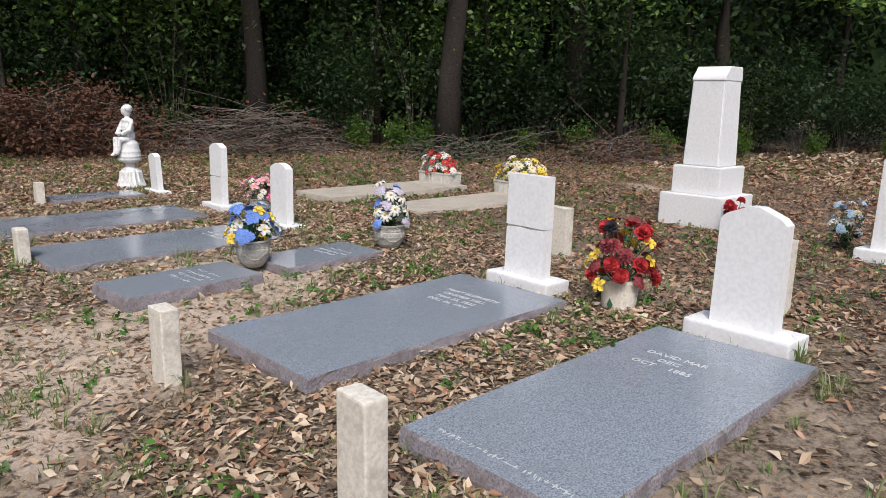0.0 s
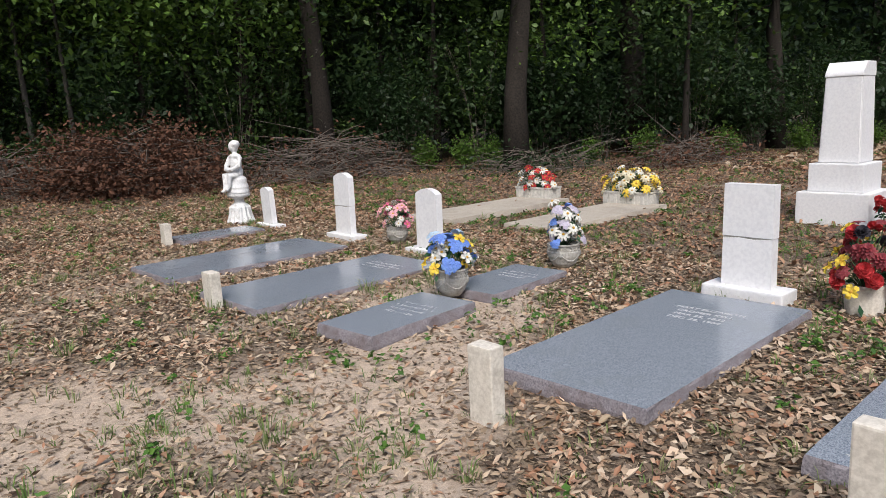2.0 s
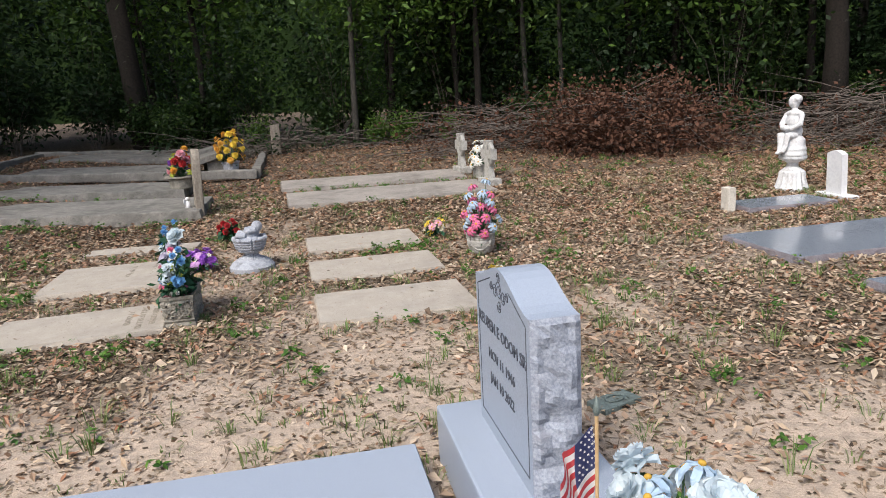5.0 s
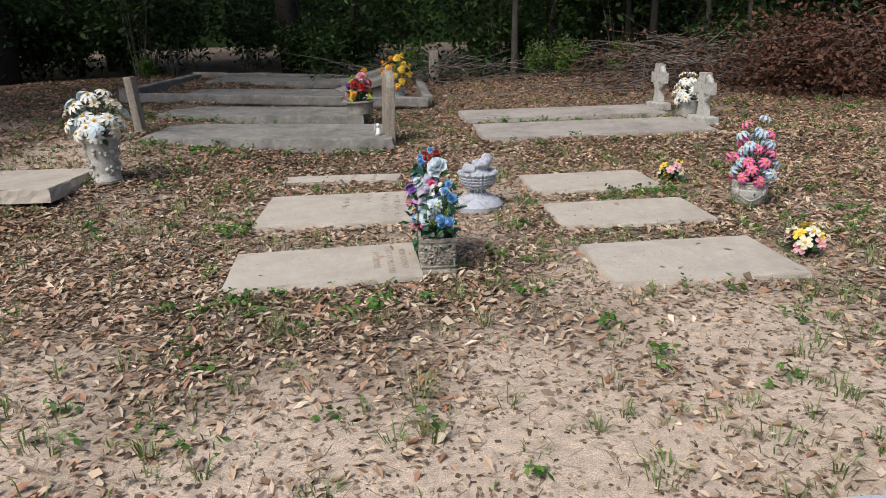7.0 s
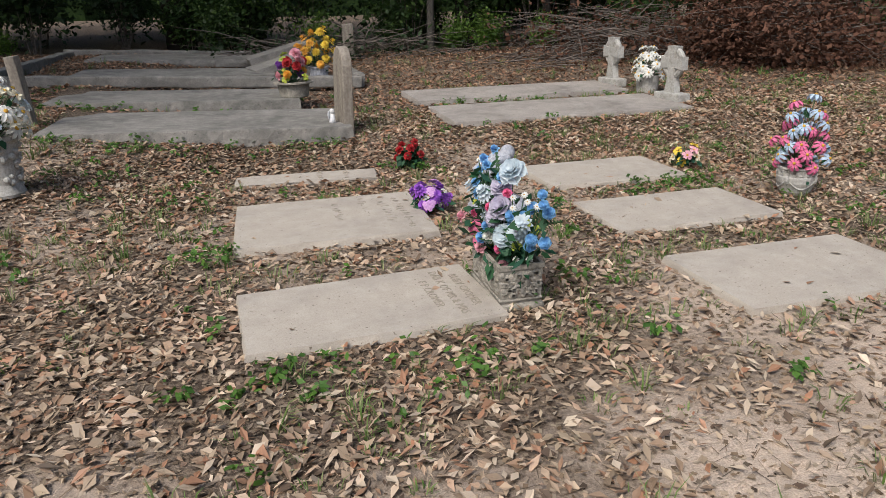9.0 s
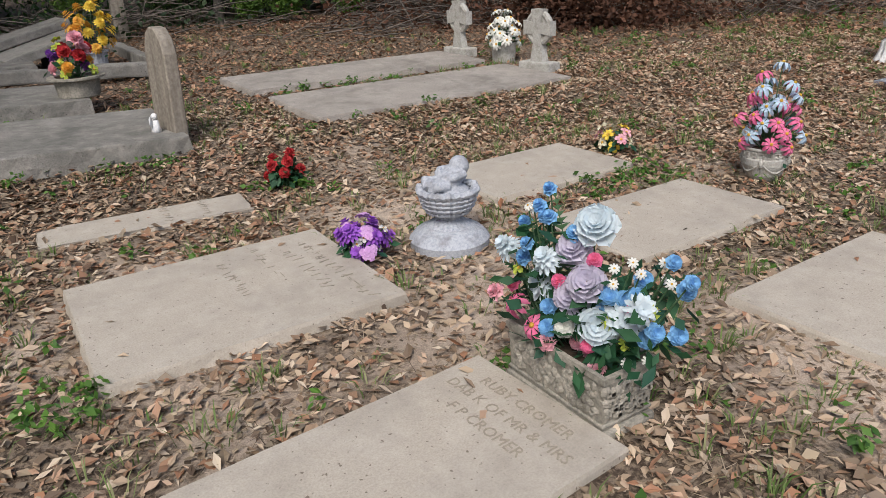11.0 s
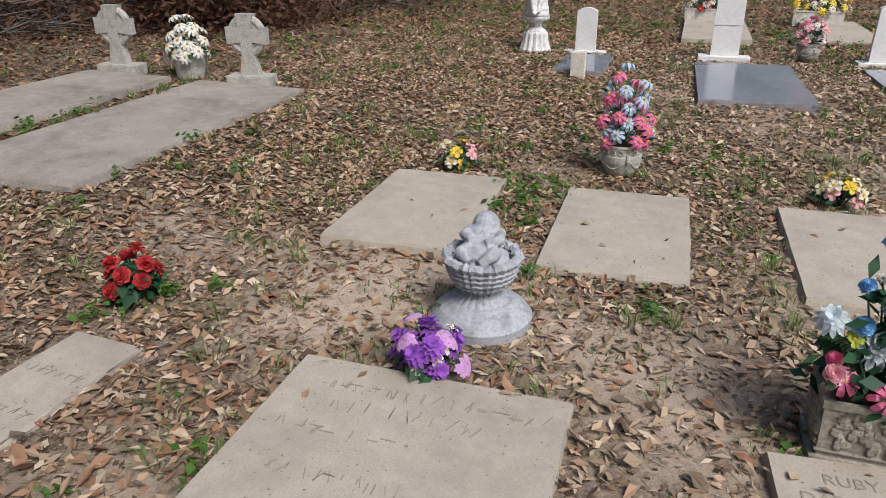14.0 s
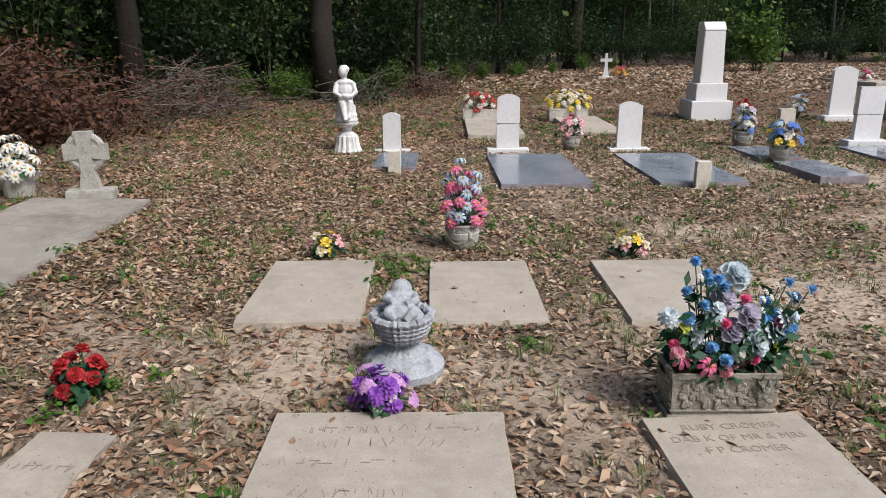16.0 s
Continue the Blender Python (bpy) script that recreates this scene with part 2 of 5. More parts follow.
def letters(text, size, material, parent, m, name="inscription", extrude=0.0015):
    cu = bpy.data.curves.new(name, "FONT")
    cu.body, cu.size, cu.extrude, cu.align_x = text, size, extrude, "CENTER"
    cu.resolution_u = 2
    cu.materials.append(material)
    ob = new(name, cu)
    ob.parent = parent
    ob.matrix_basis = m
    return ob


# ---- ground ----
def clamp(v, a, b):
    return max(a, min(b, v))


def gz(x, y):
    """The lie of the land: a low bank rises to the north, steeper and higher in the west."""
    west = 0.22 * clamp(y - 10.72, 0, 0.65) + 0.035 * clamp(y - 11.37, 0, 6)
    west += 0.11 * clamp(-4 - x, 0, 1.9) * clamp((y - 9.1) / 1.1, 0, 1)
    east = 0.04 * clamp(y - 8.6, 0, 7)
    k = clamp((x - 0.7) / 2.0, 0, 1)
    low = 0.045 * clamp((x - 1.3) / 2.0, 0, 1) * clamp((8.6 - y) / 2, 0, 1) * clamp((7.3 - x) / 2, 0, 1)
    return west * (1 - k) + east * k + low


def bare(x, y):
    """How bare and sandy the soil is, 0 to 1."""
    n = noise.noise(Vector((x * 0.55, y * 0.55, 3.1))) + 0.5 * noise.noise(Vector((x * 1.7, y * 1.7, 7.7)))
    open_walk = 1.15 * math.exp(-(((x - 0.3) / 2.0) ** 2 + ((y - 6.1) / 1.7) ** 2)) + 0.9 * math.exp(-(((x + 2.2) / 1.5) ** 2 + ((y - 6.2) / 0.8) ** 2))
    woods = clamp((y - 9.5 + 0.25 * x) / 4, 0, 1)
    return clamp(0.27 + 0.8 * n + 0.55 * open_walk - 0.45 * woods - 0.35 * clamp((x - 4.5) / 2, 0, 1), 0, 1)


def stretch(a, b, step, far):
    mid = list(np.arange(a, b, step))
    out, d, lo, hi = mid, step, a, b
    while hi < far:
        d *= 1.35
        hi, lo = hi + d, lo - d
        out = [lo] + out + [hi]
    return out


def build_ground():
    xs, ys = stretch(-9, 12, 0.11, 450), stretch(0, 17, 0.11, 450)
    vs, lit = [], []
    for y in ys:
        for x in xs:
            near = -10 < x < 14 and -1 < y < 18
            z = gz(x, y)
            if near:
                z += 0.014 * noise.noise(Vector((x * 1.3, y * 1.3, 0))) + 0.008 * noise.noise(Vector((x * 5, y * 5, 2)))
            vs.append((x, y, z - 0.004))
            lit.append(bare(x, y) if near else 0.1)
    w = len(xs)
    fs = [(j * w + i, j * w + i + 1, (j + 1) * w + i + 1, (j + 1) * w + i) for j in range(len(ys) - 1) for i in range(w - 1)]
    me = bpy.data.meshes.new("ground")
    me.from_pydata(vs, [], fs)
    at = me.attributes.new("sand", "FLOAT", "POINT")
    at.data.foreach_set("value", lit)
    me.polygons.foreach_set("use_smooth", [True] * len(me.polygons))
    m, t, b = nodes("sandy_soil_with_leaf_litter", 0.95, 0.15)
    a = t.nodes.new("ShaderNodeAttribute")
    a.attribute_name = "sand"
    fine, mid, spots = noise_node(t, 160, 4), noise_node(t, 14, 6, 0.7), noise_node(t, 42, 4, 0.7)
    sand = ramp(t, fine, ((0.3, (0.36, 0.28, 0.215)), (0.65, (0.60, 0.485, 0.38))))
    sand = mix(t, ramp(t, mid, ((0.42, (0, 0, 0)), (0.68, (1, 1, 1)))), sand, mix(t, 0.6, sand, (0.22, 0.19, 0.16)))
    # Leaf mould, with the shade between fallen leaves put into its darkest stops.
    shaded_mould = ramp(t, spots, ((0.25, (0.022, 0.016, 0.012)), (0.45, (0.075, 0.055, 0.04)), (0.6, (0.22, 0.17, 0.125)), (0.75, (0.09, 0.075, 0.045))))
    edge = mix(t, 0.5, a.outputs["Fac"], mid)
    fac = ramp(t, edge, ((0.40, (0, 0, 0)), (0.60, (1, 1, 1))))
    t.links.new(mix(t, fac, shaded_mould, sand), b.inputs["Base Color"])
    bump(t, b, mix(t, 0.5, fine, spots), 0.8, 0.012)
    me.materials.append(m)
    return tagged(new("ground", me), "sandy cemetery ground strewn with brown leaves", "ground", kind="structure")


build_ground()


# ---- slabs and stones ----
FOOT = []


def slab(name, x, y, lx, ly, top, rz=0, base=None, mats=(GRANITE, LEDGER_EDGE), label="", group="", rough=0.012, tilt=(0, 0), part_name="ledger"):
    """A ledger stone lying flat: level top, uneven pitched sides."""
    low = gz(x, y) - 0.05 if base is None else base
    th = thing(name, x, y, low, rz, label, "grave slab", group, lean=tilt)
    FOOT.append((x - lx / 2, x + lx / 2, y - ly / 2, y + ly / 2, top, mats[0] is CONCRETE))
    th["top"] = top - low
    bm = bmesh.new()
    nx, ny = max(6, int(lx / 0.06)), max(4, int(ly / 0.06))
    rim = [(-lx / 2 + lx * i / nx, -ly / 2) for i in range(nx)] + [(lx / 2, -ly / 2 + ly * i / ny) for i in range(ny)]
    rim += [(lx / 2 - lx * i / nx, ly / 2) for i in range(nx)] + [(-lx / 2, ly / 2 - ly * i / ny) for i in range(ny)]
    h = top - low
    lip = min(0.012, h * 0.2)
    rings = []
    for k, (zz, out, wob) in enumerate(((0, 0.012, 1), (h * 0.45, 0.014, 1.2), (h - lip, 0.006, 0.7), (h, 0, 0.25))):
        ring = []
        for px, py in rim:
            n = noise.noise_vector(Vector((px * 9 + x, py * 9 + y, k * 3.3)))
            l = math.hypot(px, py)
            ring.append(bm.verts.new((px + n.x * rough * wob + px / l * out, py + n.y * rough * wob + py / l * out, zz + (n.z * rough * 0.4 if 0 < k < 3 else 0))))
        rings.append(ring)
    for a, b in zip(rings, rings[1:]):
        for i in range(len(rim)):
            f = bm.faces.new((a[i], a[(i + 1) % len(rim)], b[(i + 1) % len(rim)], b[i]))
            f.material_index = 1
    bm.faces.new(rings[-1])
    part(part_name, bm, list(mats), th)
    return th


CC = (CONCRETE, CONCRETE)
OO = (CONCRETE_OLD, CONCRETE_OLD)
DD = (CONCRETE_DARK, CONCRETE_DARK)
LEDGER = "polished blue-grey granite ledger slab on the ground"
slab_e = slab("grave_ledger", 2.76, 2.18, 1.85, 0.82, 0.085, 1.5, label=LEDGER + " before a headstone", group="granite ledgers")
slab_a = slab("grave_ledger", 2.73, 3.68, 1.88, 0.90, 0.08, 2, label=LEDGER, group="granite ledgers")
slab_b = slab("grave_ledger", 2.45, 6.6, 1.83, 0.88, 0.055, 1.5, label=LEDGER, group="granite ledgers")
slab_c = slab("grave_ledger", 2.46, 8.16, 1.85, 0.92, 0.052, 1.5, label=LEDGER + " with wet patches", group="granite ledgers")
slab_d = slab("grave_ledger", 2.9, 9.73, 1.0, 0.48, 0.078, 0, label="small grey granite slab among leaves", group="granite ledgers")
slab_s = slab("grave_ledger", 2.07, 5.19, 0.92, 0.5, 0.09, 5, label="short granite slab with rough pitched sides", group="granite ledgers")
slab_t = slab("grave_ledger", 3.19, 5.29, 0.88, 0.5, 0.09, 4, label="short granite slab beside a flower pot", group="granite ledgers")
slab_g = slab("grave_ledger", -2.71, 5.2, 2.05, 0.82, 0.12, 0, mats=(GRANITE_LIGHT, GRANITE_ROUGH), label="pale honed granite ledger before its headstone", group="granite ledgers", rough=0.004)
PLAIN = "weathered pale concrete grave slab sunk in the soil"
slab_1 = slab("concrete_slab", -3.505, 9.37, 1.12, 0.885, 0.045, 0, mats=CC, label=PLAIN + " with scratched writing", group="concrete slabs", rough=0.008)
slab_2 = slab("concrete_slab", -3.485, 8.04, 1.06, 0.62, 0.03, 4, mats=CC, label=PLAIN + " behind a flower trough", group="concrete slabs", rough=0.008)
slab_3 = slab("concrete_slab", -3.57, 10.59, 1.05, 0.3, 0.022, -4, mats=CC, label="half-buried concrete grave slab", group="concrete slabs", rough=0.02)
slab_4 = slab("concrete_slab", -1.465, 9.94, 1.03, 0.65, 0.045, 1, mats=CC, label=PLAIN, group="concrete slabs", rough=0.01)
slab_5 = slab("concrete_slab", -1.46, 8.93, 1.04, 0.63, 0.03, 1, mats=CC, label=PLAIN + ", brush-marked", group="concrete slabs", rough=0.01)
slab_6 = slab("concrete_slab", -1.45, 7.84, 1.03, 0.68, 0.03, 1, mats=CC, label=PLAIN, group="concrete slabs", rough=0.01)
for sx, sy, lx, ly in ((6.25, 8.4, 2.3, 0.84), (6.35, 6.85, 2.2, 0.76)):
    slab("concrete_slab", sx, sy, lx, ly, 0.075, 0, mats=CC, label="long concrete grave slab with a flower trough at its head", group="concrete slabs")
slab("concrete_slab", -6.42, 10.05, 1.5, 0.86, 0.238, -3, mats=CC, label="raised white concrete slab with a chipped corner", group="concrete slabs", rough=0.02)
slab("concrete_slab", -0.89, 12.07, 2.52, 0.96, 0.2, 2, tilt=(1.5, 0.5), mats=OO, label="thick grey concrete slab before a carved cross", group="old concrete slabs", rough=0.008)
slab("concrete_slab", -0.98, 13.2, 2.5, 0.82, 0.25, 2, tilt=(1.5, 0.5), mats=OO, label="thick grey concrete slab before a carved cross", group="old concrete slabs", rough=0.008)
slab("concrete_slab", -4.36, 12.0, 2.52, 1.2, 0.3, -1, tilt=(0, 2.2), mats=DD, label="thick crumbling old concrete slab with a headboard", group="old concrete slabs", rough=0.012)
slab("concrete_slab", -4.68, 13.38, 2.45, 1.05, 0.38, -1, tilt=(0, 2.2), mats=DD, label="thick old concrete slab with weeds at its edge", group="old concrete slabs", rough=0.012)
slab("concrete_slab", -4.88, 15.3, 2.45, 1.15, 0.47, 0, tilt=(0, 2.2), mats=DD, label="old concrete slab inside a low kerb", group="old concrete slabs", rough=0.012)
slab("concrete_slab", -5.05, 17.5, 2.5, 1.3, 0.53, 0, tilt=(0, 2.2), mats=DD, label="old concrete slab inside a low kerb", group="old concrete slabs", rough=0.012)
slab("concrete_slab", 16.2, -3.2, 2.0, 0.9, 0.12, 12, mats=CC, label="pale concrete slab far off", group="concrete slabs")


def headstone(x, y, w, h, thick, mat, base=None, style="round", rz=0, label="", lean=0.0, crack=None):
    """An upright tablet facing west; base: length, depth and height of its plinth."""
    th = thing("headstone", x, y, gz(x, y), 90 + rz, label, "headstone", "headstones", lean=(0.3, 0.6))
    b0 = 0.0
    if base:
        bm = bmesh.new()
        box(bm, base[0], base[1], base[2] + 0.06, pose(0, 0, base[2] / 2 - 0.03), 0.012)
        roughen(bm, 0.004, 12, x)
        part("plinth", bm, mat, th)
        b0 = base[2]
    if style == "round":
        n, rise = 12, w * 0.17
        top = [(w / 2 - w * i / n, h - rise * (2 * i / n - 1) ** 2) for i in range(n + 1)]
    elif style == "pointed":
        top = [(w / 2, h - 0.075), (w / 2 - 0.03, h - 0.045), (0.03, h), (-0.03, h), (-w / 2 + 0.03, h - 0.045), (-w / 2, h - 0.075)]
    else:
        top = [(w / 2, h), (-w / 2, h)]
    def tablet(z0, tops, name):
        bm = bmesh.new()
        prism(bm, [(-w / 2 - 0.004, z0), (w / 2 + 0.004, z0)] + tops, thick)
        bmesh.ops.bevel(bm, geom=[e for e in bm.edges if e.calc_face_angle(0) > 1.0], offset=0.007, segments=2, affect="EDGES")
        part(name, bm, mat, th, at=pose(0, 0, 0, lean))
    if crack:
        tablet(b0 - 0.06, [(w / 2, crack), (w / 6, crack + 0.012), (-w / 6, crack + 0.004), (-w / 2, crack + 0.016)], "lower_tablet")
        tablet(crack + 0.02, top, "upper_tablet")
        bm = bmesh.new()
        box(bm, w - 0.006, thick - 0.012, 0.03, pose(0, 0, crack + 0.011))
        part("mortar_joint", bm, CAST, th, "grey mortar repair across the break")
    else:
        tablet(b0 - 0.06, top, "tablet")
    return th


hs_e = headstone(3.86, 2.23, 0.34, 0.73, 0.09, MARBLE, (0.57, 0.24, 0.10), "pointed", label="white marble headstone with a pointed top on a plinth")
hs_a = headstone(3.83, 3.715, 0.325, 0.76, 0.085, MARBLE, (0.54, 0.23, 0.09), "flat", label="white marble headstone mended across a crack", crack=0.40)
hs_b = headstone(3.74, 6.80, 0.30, 0.61, 0.075, MARBLE, (0.52, 0.22, 0.03), label="white marble headstone with a rounded top")
hs_c = headstone(3.82, 8.345, 0.285, 0.745, 0.075, MARBLE, (0.54, 0.2, 0.06), label="white marble headstone mended across the middle", crack=0.36)
hs_d = headstone(3.68, 9.835, 0.22, 0.495, 0.07, MARBLE, (0.46, 0.18, 0.03), label="small white marble headstone with a rounded top", lean=-3)
headstone(6.98, 2.38, 0.4, 0.92, 0.1, MARBLE, (0.62, 0.26, 0.1), label="tall white marble headstone on a brown plinth")
headstone(4.86, 4.28, 0.21, 0.39, 0.1, MARBLE_OLD, style="flat", label="short plain grey footstone standing upright")
headstone(4.61, 2.44, 0.25, 0.45, 0.1, MARBLE_OLD, style="flat", label="short plain grey footstone behind a headstone")


def marker_post(x, y, h, w=0.14, d=0.085):
    th = thing("footstone", x, y, gz(x, y), 90, "short stained marble footstone post at a grave's foot", "footstone", "footstones")
    bm = bmesh.new()
    box(bm, w, d, h + 0.08, pose(0, 0, h / 2 - 0.04), 0.008)
    roughen(bm, 0.004, 14, x)
    part("post", bm, MARBLE_OLD, th)


for x, y, h in ((1.38, 2.20, 0.46), (1.405, 3.74, 0.35), (1.455, 6.635, 0.275), (2.295, 9.71, 0.235)):
    marker_post(x, y, h)


def obelisk():
    th = thing("marble_monument", 7.64, 4.46, 0, 0, "tall white marble monument on a two-tier base", "monument", lean=(0, 0.4))
    bm = bmesh.new()
    box(bm, 0.70, 0.72, 0.42, pose(0, 0, 0.12), 0.012)
    part("lower_base", bm, MARBLE, th)
    bm = bmesh.new()
    box(bm, 0.54, 0.55, 0.30, pose(0, 0, 0.48), 0.014)
    part("upper_base", bm, MARBLE, th)
    bm = bmesh.new()
    v = [bm.verts.new((sx * a, sy * a, z)) for z, a in ((0.63, 0.205), (1.53, 0.18)) for sx, sy in ((-1, -1), (1, -1), (1, 1), (-1, 1))]
    for f in ((0, 1, 2, 3), (4, 5, 6, 7), (0, 1, 5, 4), (1, 2, 6, 5), (2, 3, 7, 6), (3, 0, 4, 7)):
        bm.faces.new([v[i] for i in f])
    bmesh.ops.bevel(bm, geom=list(bm.edges), offset=0.012, segments=2, affect="EDGES")
    part("shaft", bm, MARBLE, th, "veined white marble shaft")
    bm = bmesh.new()
    prism(bm, [(-0.188, 0), (0.188, 0), (0.188, 0.025), (0.178, 0.035), (0.172, 0.15), (-0.09, 0.15), (-0.176, 0.05), (-0.188, 0.025)], 0.37, pose(0, 0, 1.52))
    bmesh.ops.bevel(bm, geom=list(bm.edges), offset=0.006, segments=1, affect="EDGES")
    part("cap", bm, MARBLE, th, "sloping chamfered cap")


obelisk()


def granite_headstone():
    th = thing("granite_headstone", -1.36, 5.27, 0, 90, "pale blue-grey granite headstone with rough sides on a base", "headstone", "headstones")
    bm = bmesh.new()
    box(bm, 0.86, 0.44, 0.28, pose(0, 0, 0.08), 0.01)
    part("base", bm, GRANITE_LIGHT, th)
    w, n = 0.58, 14
    lo, hi = [], []
    bm = bmesh.new()
    def top(x):
        u = abs(2 * x / w)
        return 0.765 + 0.075 * (0.5 + 0.5 * math.cos(math.pi * min(1, u * 1.02))) 
    rows = 16
    grid = {}
    for s in (-1, 1):
        for i in range(n + 1):
            x = -w / 2 + w * i / n
            for k in range(rows + 1):
                z = 0.21 + (top(x) - 0.21) * k / rows
                grid[s, i, k] = bm.verts.new((x, s * 0.075, z))
    for s in (-1, 1):
        for i in range(n):
            for k in range(rows):
                f = [grid[s, i, k], grid[s, i + 1, k], grid[s, i + 1, k + 1], grid[s, i, k + 1]]
                bm.faces.new(f if s < 0 else f[::-1])
    for i in range(n):
        bm.faces.new([grid[-1, i, rows], grid[-1, i + 1, rows], grid[1, i + 1, rows], grid[1, i, rows]])
    part("tablet", bm, GRANITE_LIGHT, th, "honed granite tablet with an arched top")
    for s in (-1, 1):
        bm = bmesh.new()
        cols = 8
        vv = {}
        for k in range(rows * 2 + 1):
            for j in range(cols + 1):
                y, z = -0.075 + 0.15 * j / cols, 0.21 + (top(w / 2) - 0.21) * k / rows / 2
                edge = 0 if j in (0, cols) or k in (0, rows * 2) else 1
                nn = noise.noise(Vector((y * 16, z * 14, s * 4))) + 0.7 * noise.noise(Vector((y * 34, z * 30, s * 9)))
                vv[k, j] = bm.verts.new((s * (w / 2 + 0.0005 + edge * (0.012 + 0.018 * nn)), y, z))
        for k in range(rows * 2):
            for j in range(cols):
                bm.faces.new((vv[k, j], vv[k, j + 1], vv[k + 1, j + 1], vv[k + 1, j]))
        part("rock_face", bm, GRANITE_ROUGH, th, "rock-pitched side")
    return th


gran = granite_headstone()


# ---- woods ----
def leaf_cloud(name, centres, spread, n, size, material, seed, flat=0.5):
    """n leaves scattered about the centres: each a bent four-cornered blade."""
    rng = np.random.default_rng(seed)
    c = np.array(centres)[rng.integers(0, len(centres), n)]
    s = np.array(spread)
    p = c + rng.normal(0, 1, (n, 3)) * s
    a = rng.uniform(0, 2 * math.pi, n)
    tilt = rng.normal(0, flat, n)
    d = np.stack([np.cos(a) * np.cos(tilt), np.sin(a) * np.cos(tilt), np.sin(tilt) - 0.25], 1)
    d /= np.linalg.norm(d, axis=1)[:, None]
    side = np.cross(d, rng.normal(0, 0.55, (n, 3)) + [0, 0, 1.0])
    side /= np.linalg.norm(side, axis=1)[:, None]
    up = np.cross(side, d)
    l = (size * rng.uniform(0.6, 1.35, n))[:, None]
    w = l * rng.uniform(0.2, 0.34, n)[:, None]
    v = np.stack([p, p + d * l * 0.5 + side * w - up * l * 0.06, p + d * l - up * l * 0.15, p + d * l * 0.5 - side * w - up * l * 0.06], 1).reshape(-1, 3)
    i = np.arange(n) * 4
    f = np.stack([i, i + 1, i + 2, i + 3], 1)
    me = bpy.data.meshes.new(name)
    me.from_pydata(v.tolist(), [], f.tolist())
    me.materials.append(material)
    return me


def trunk_mesh(name, height, r, rng, material, limbs=7, lean=0.4):
    bm = bmesh.new()
    pts, rad = [], []
    ox = oy = 0.0
    for i in range(9):
        u = i / 8
        pts.append((ox, oy, height * u - 0.2))
        rad.append(r * (1.25 if i == 0 else 1) * (1 - 0.75 * u))
        ox += rng.uniform(-1, 1) * lean * height / 40
        oy += rng.uniform(-1, 1) * lean * height / 40
    tube(bm, pts, rad, 9)
    tips = []
    for k in range(limbs):
        j = rng.randint(3, 7)
        b = Vector(pts[j])
        a, l = rng.uniform(0, 6.28), height * rng.uniform(0.16, 0.3)
        q = b + Vector((math.cos(a), math.sin(a), rng.uniform(0.15, 0.6))) * l * 0.55
        e = q + Vector((math.cos(a + 0.4), math.sin(a + 0.4), rng.uniform(-0.2, 0.4))) * l * 0.5
        tube(bm, [b, q, e], [rad[j] * 0.5, rad[j] * 0.3, 0.01], 5)
        tips += [tuple(q), tuple(e)]
    return mesh_from(bm, name, material, True), tips, pts


rng = random.Random(5)
TREES = []
for k in range(6):
    hgt = (11, 13, 9.5, 12, 10, 8)[k]
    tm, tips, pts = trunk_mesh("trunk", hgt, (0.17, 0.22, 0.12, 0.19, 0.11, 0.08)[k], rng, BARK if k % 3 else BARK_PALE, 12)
    cs = tips + [p for p in pts[4:]]
    cs += [(rng.gauss(0, 1.5), rng.gauss(0, 1.5), rng.uniform(0.3, 0.95) * hgt) for _ in range(16)]
    leaf = (LEAF, LEAF_DARK, LEAF, LEAF_DARK, LEAF, LEAF_BRIGHT)[k]
    # Far crowns of kind 5 take the shade tone, near ones the sunlit tone.
    lm = leaf_cloud("crown", cs, (0.6, 0.6, 0.55), 2200, 0.30, LEAF_DARK if k == 5 else leaf, 40 + k)
    fine = leaf_cloud("crown", cs, (0.55, 0.55, 0.5), 7600, 0.135, leaf, 60 + k)
    TREES.append((tm, lm, fine))
SHRUBS = []
for k in range(6):
    hgt = (1.3, 2.2, 2.8, 0.8, 1.7, 3.4)[k]
    bm = bmesh.new()
    cs = []
    for j in range(9):
        a = rng.uniform(0, 6.28)
        rr = rng.uniform(0.1, 0.45) * hgt
        tip = (math.cos(a) * rr, math.sin(a) * rr, hgt * rng.uniform(0.55, 1))
        mid = (tip[0] * 0.35, tip[1] * 0.35, tip[2] * 0.5)
        tube(bm, [(0.06 * math.cos(a), 0.06 * math.sin(a), -0.1), mid, tip], [0.009, 0.006, 0.002], 5)
        cs += [tip, mid, tuple((Vector(tip) + Vector(mid)) / 2)]
    sm = mesh_from(bm, "stem", TWIG)
    lm = leaf_cloud("foliage", cs, (0.14 * hgt, 0.14 * hgt, 0.11 * hgt), 1500, 0.115 if hgt > 1 else 0.075, (LEAF, LEAF_DARK, LEAF, LEAF_BRIGHT, LEAF_DARK, LEAF_BRIGHT)[k], 80 + k)
    SHRUBS.append((sm, lm))


def tree(kind, x, y, s=1.0, rz=0.0, thick=1.0, near=True):
    th = thing("tree", x, y, gz(x, y), rz, ("slender woodland tree with a leafy crown", "tall dark woodland tree at the clearing's edge")[kind % 2], "tree", "woodland trees")
    th.scale = (s, s, s)
    part("trunk", TREES[kind][0], None, th, at=Matrix.Diagonal((thick, thick, 1, 1)))
    part("crown", TREES[kind][2 if near else 1], None, th)


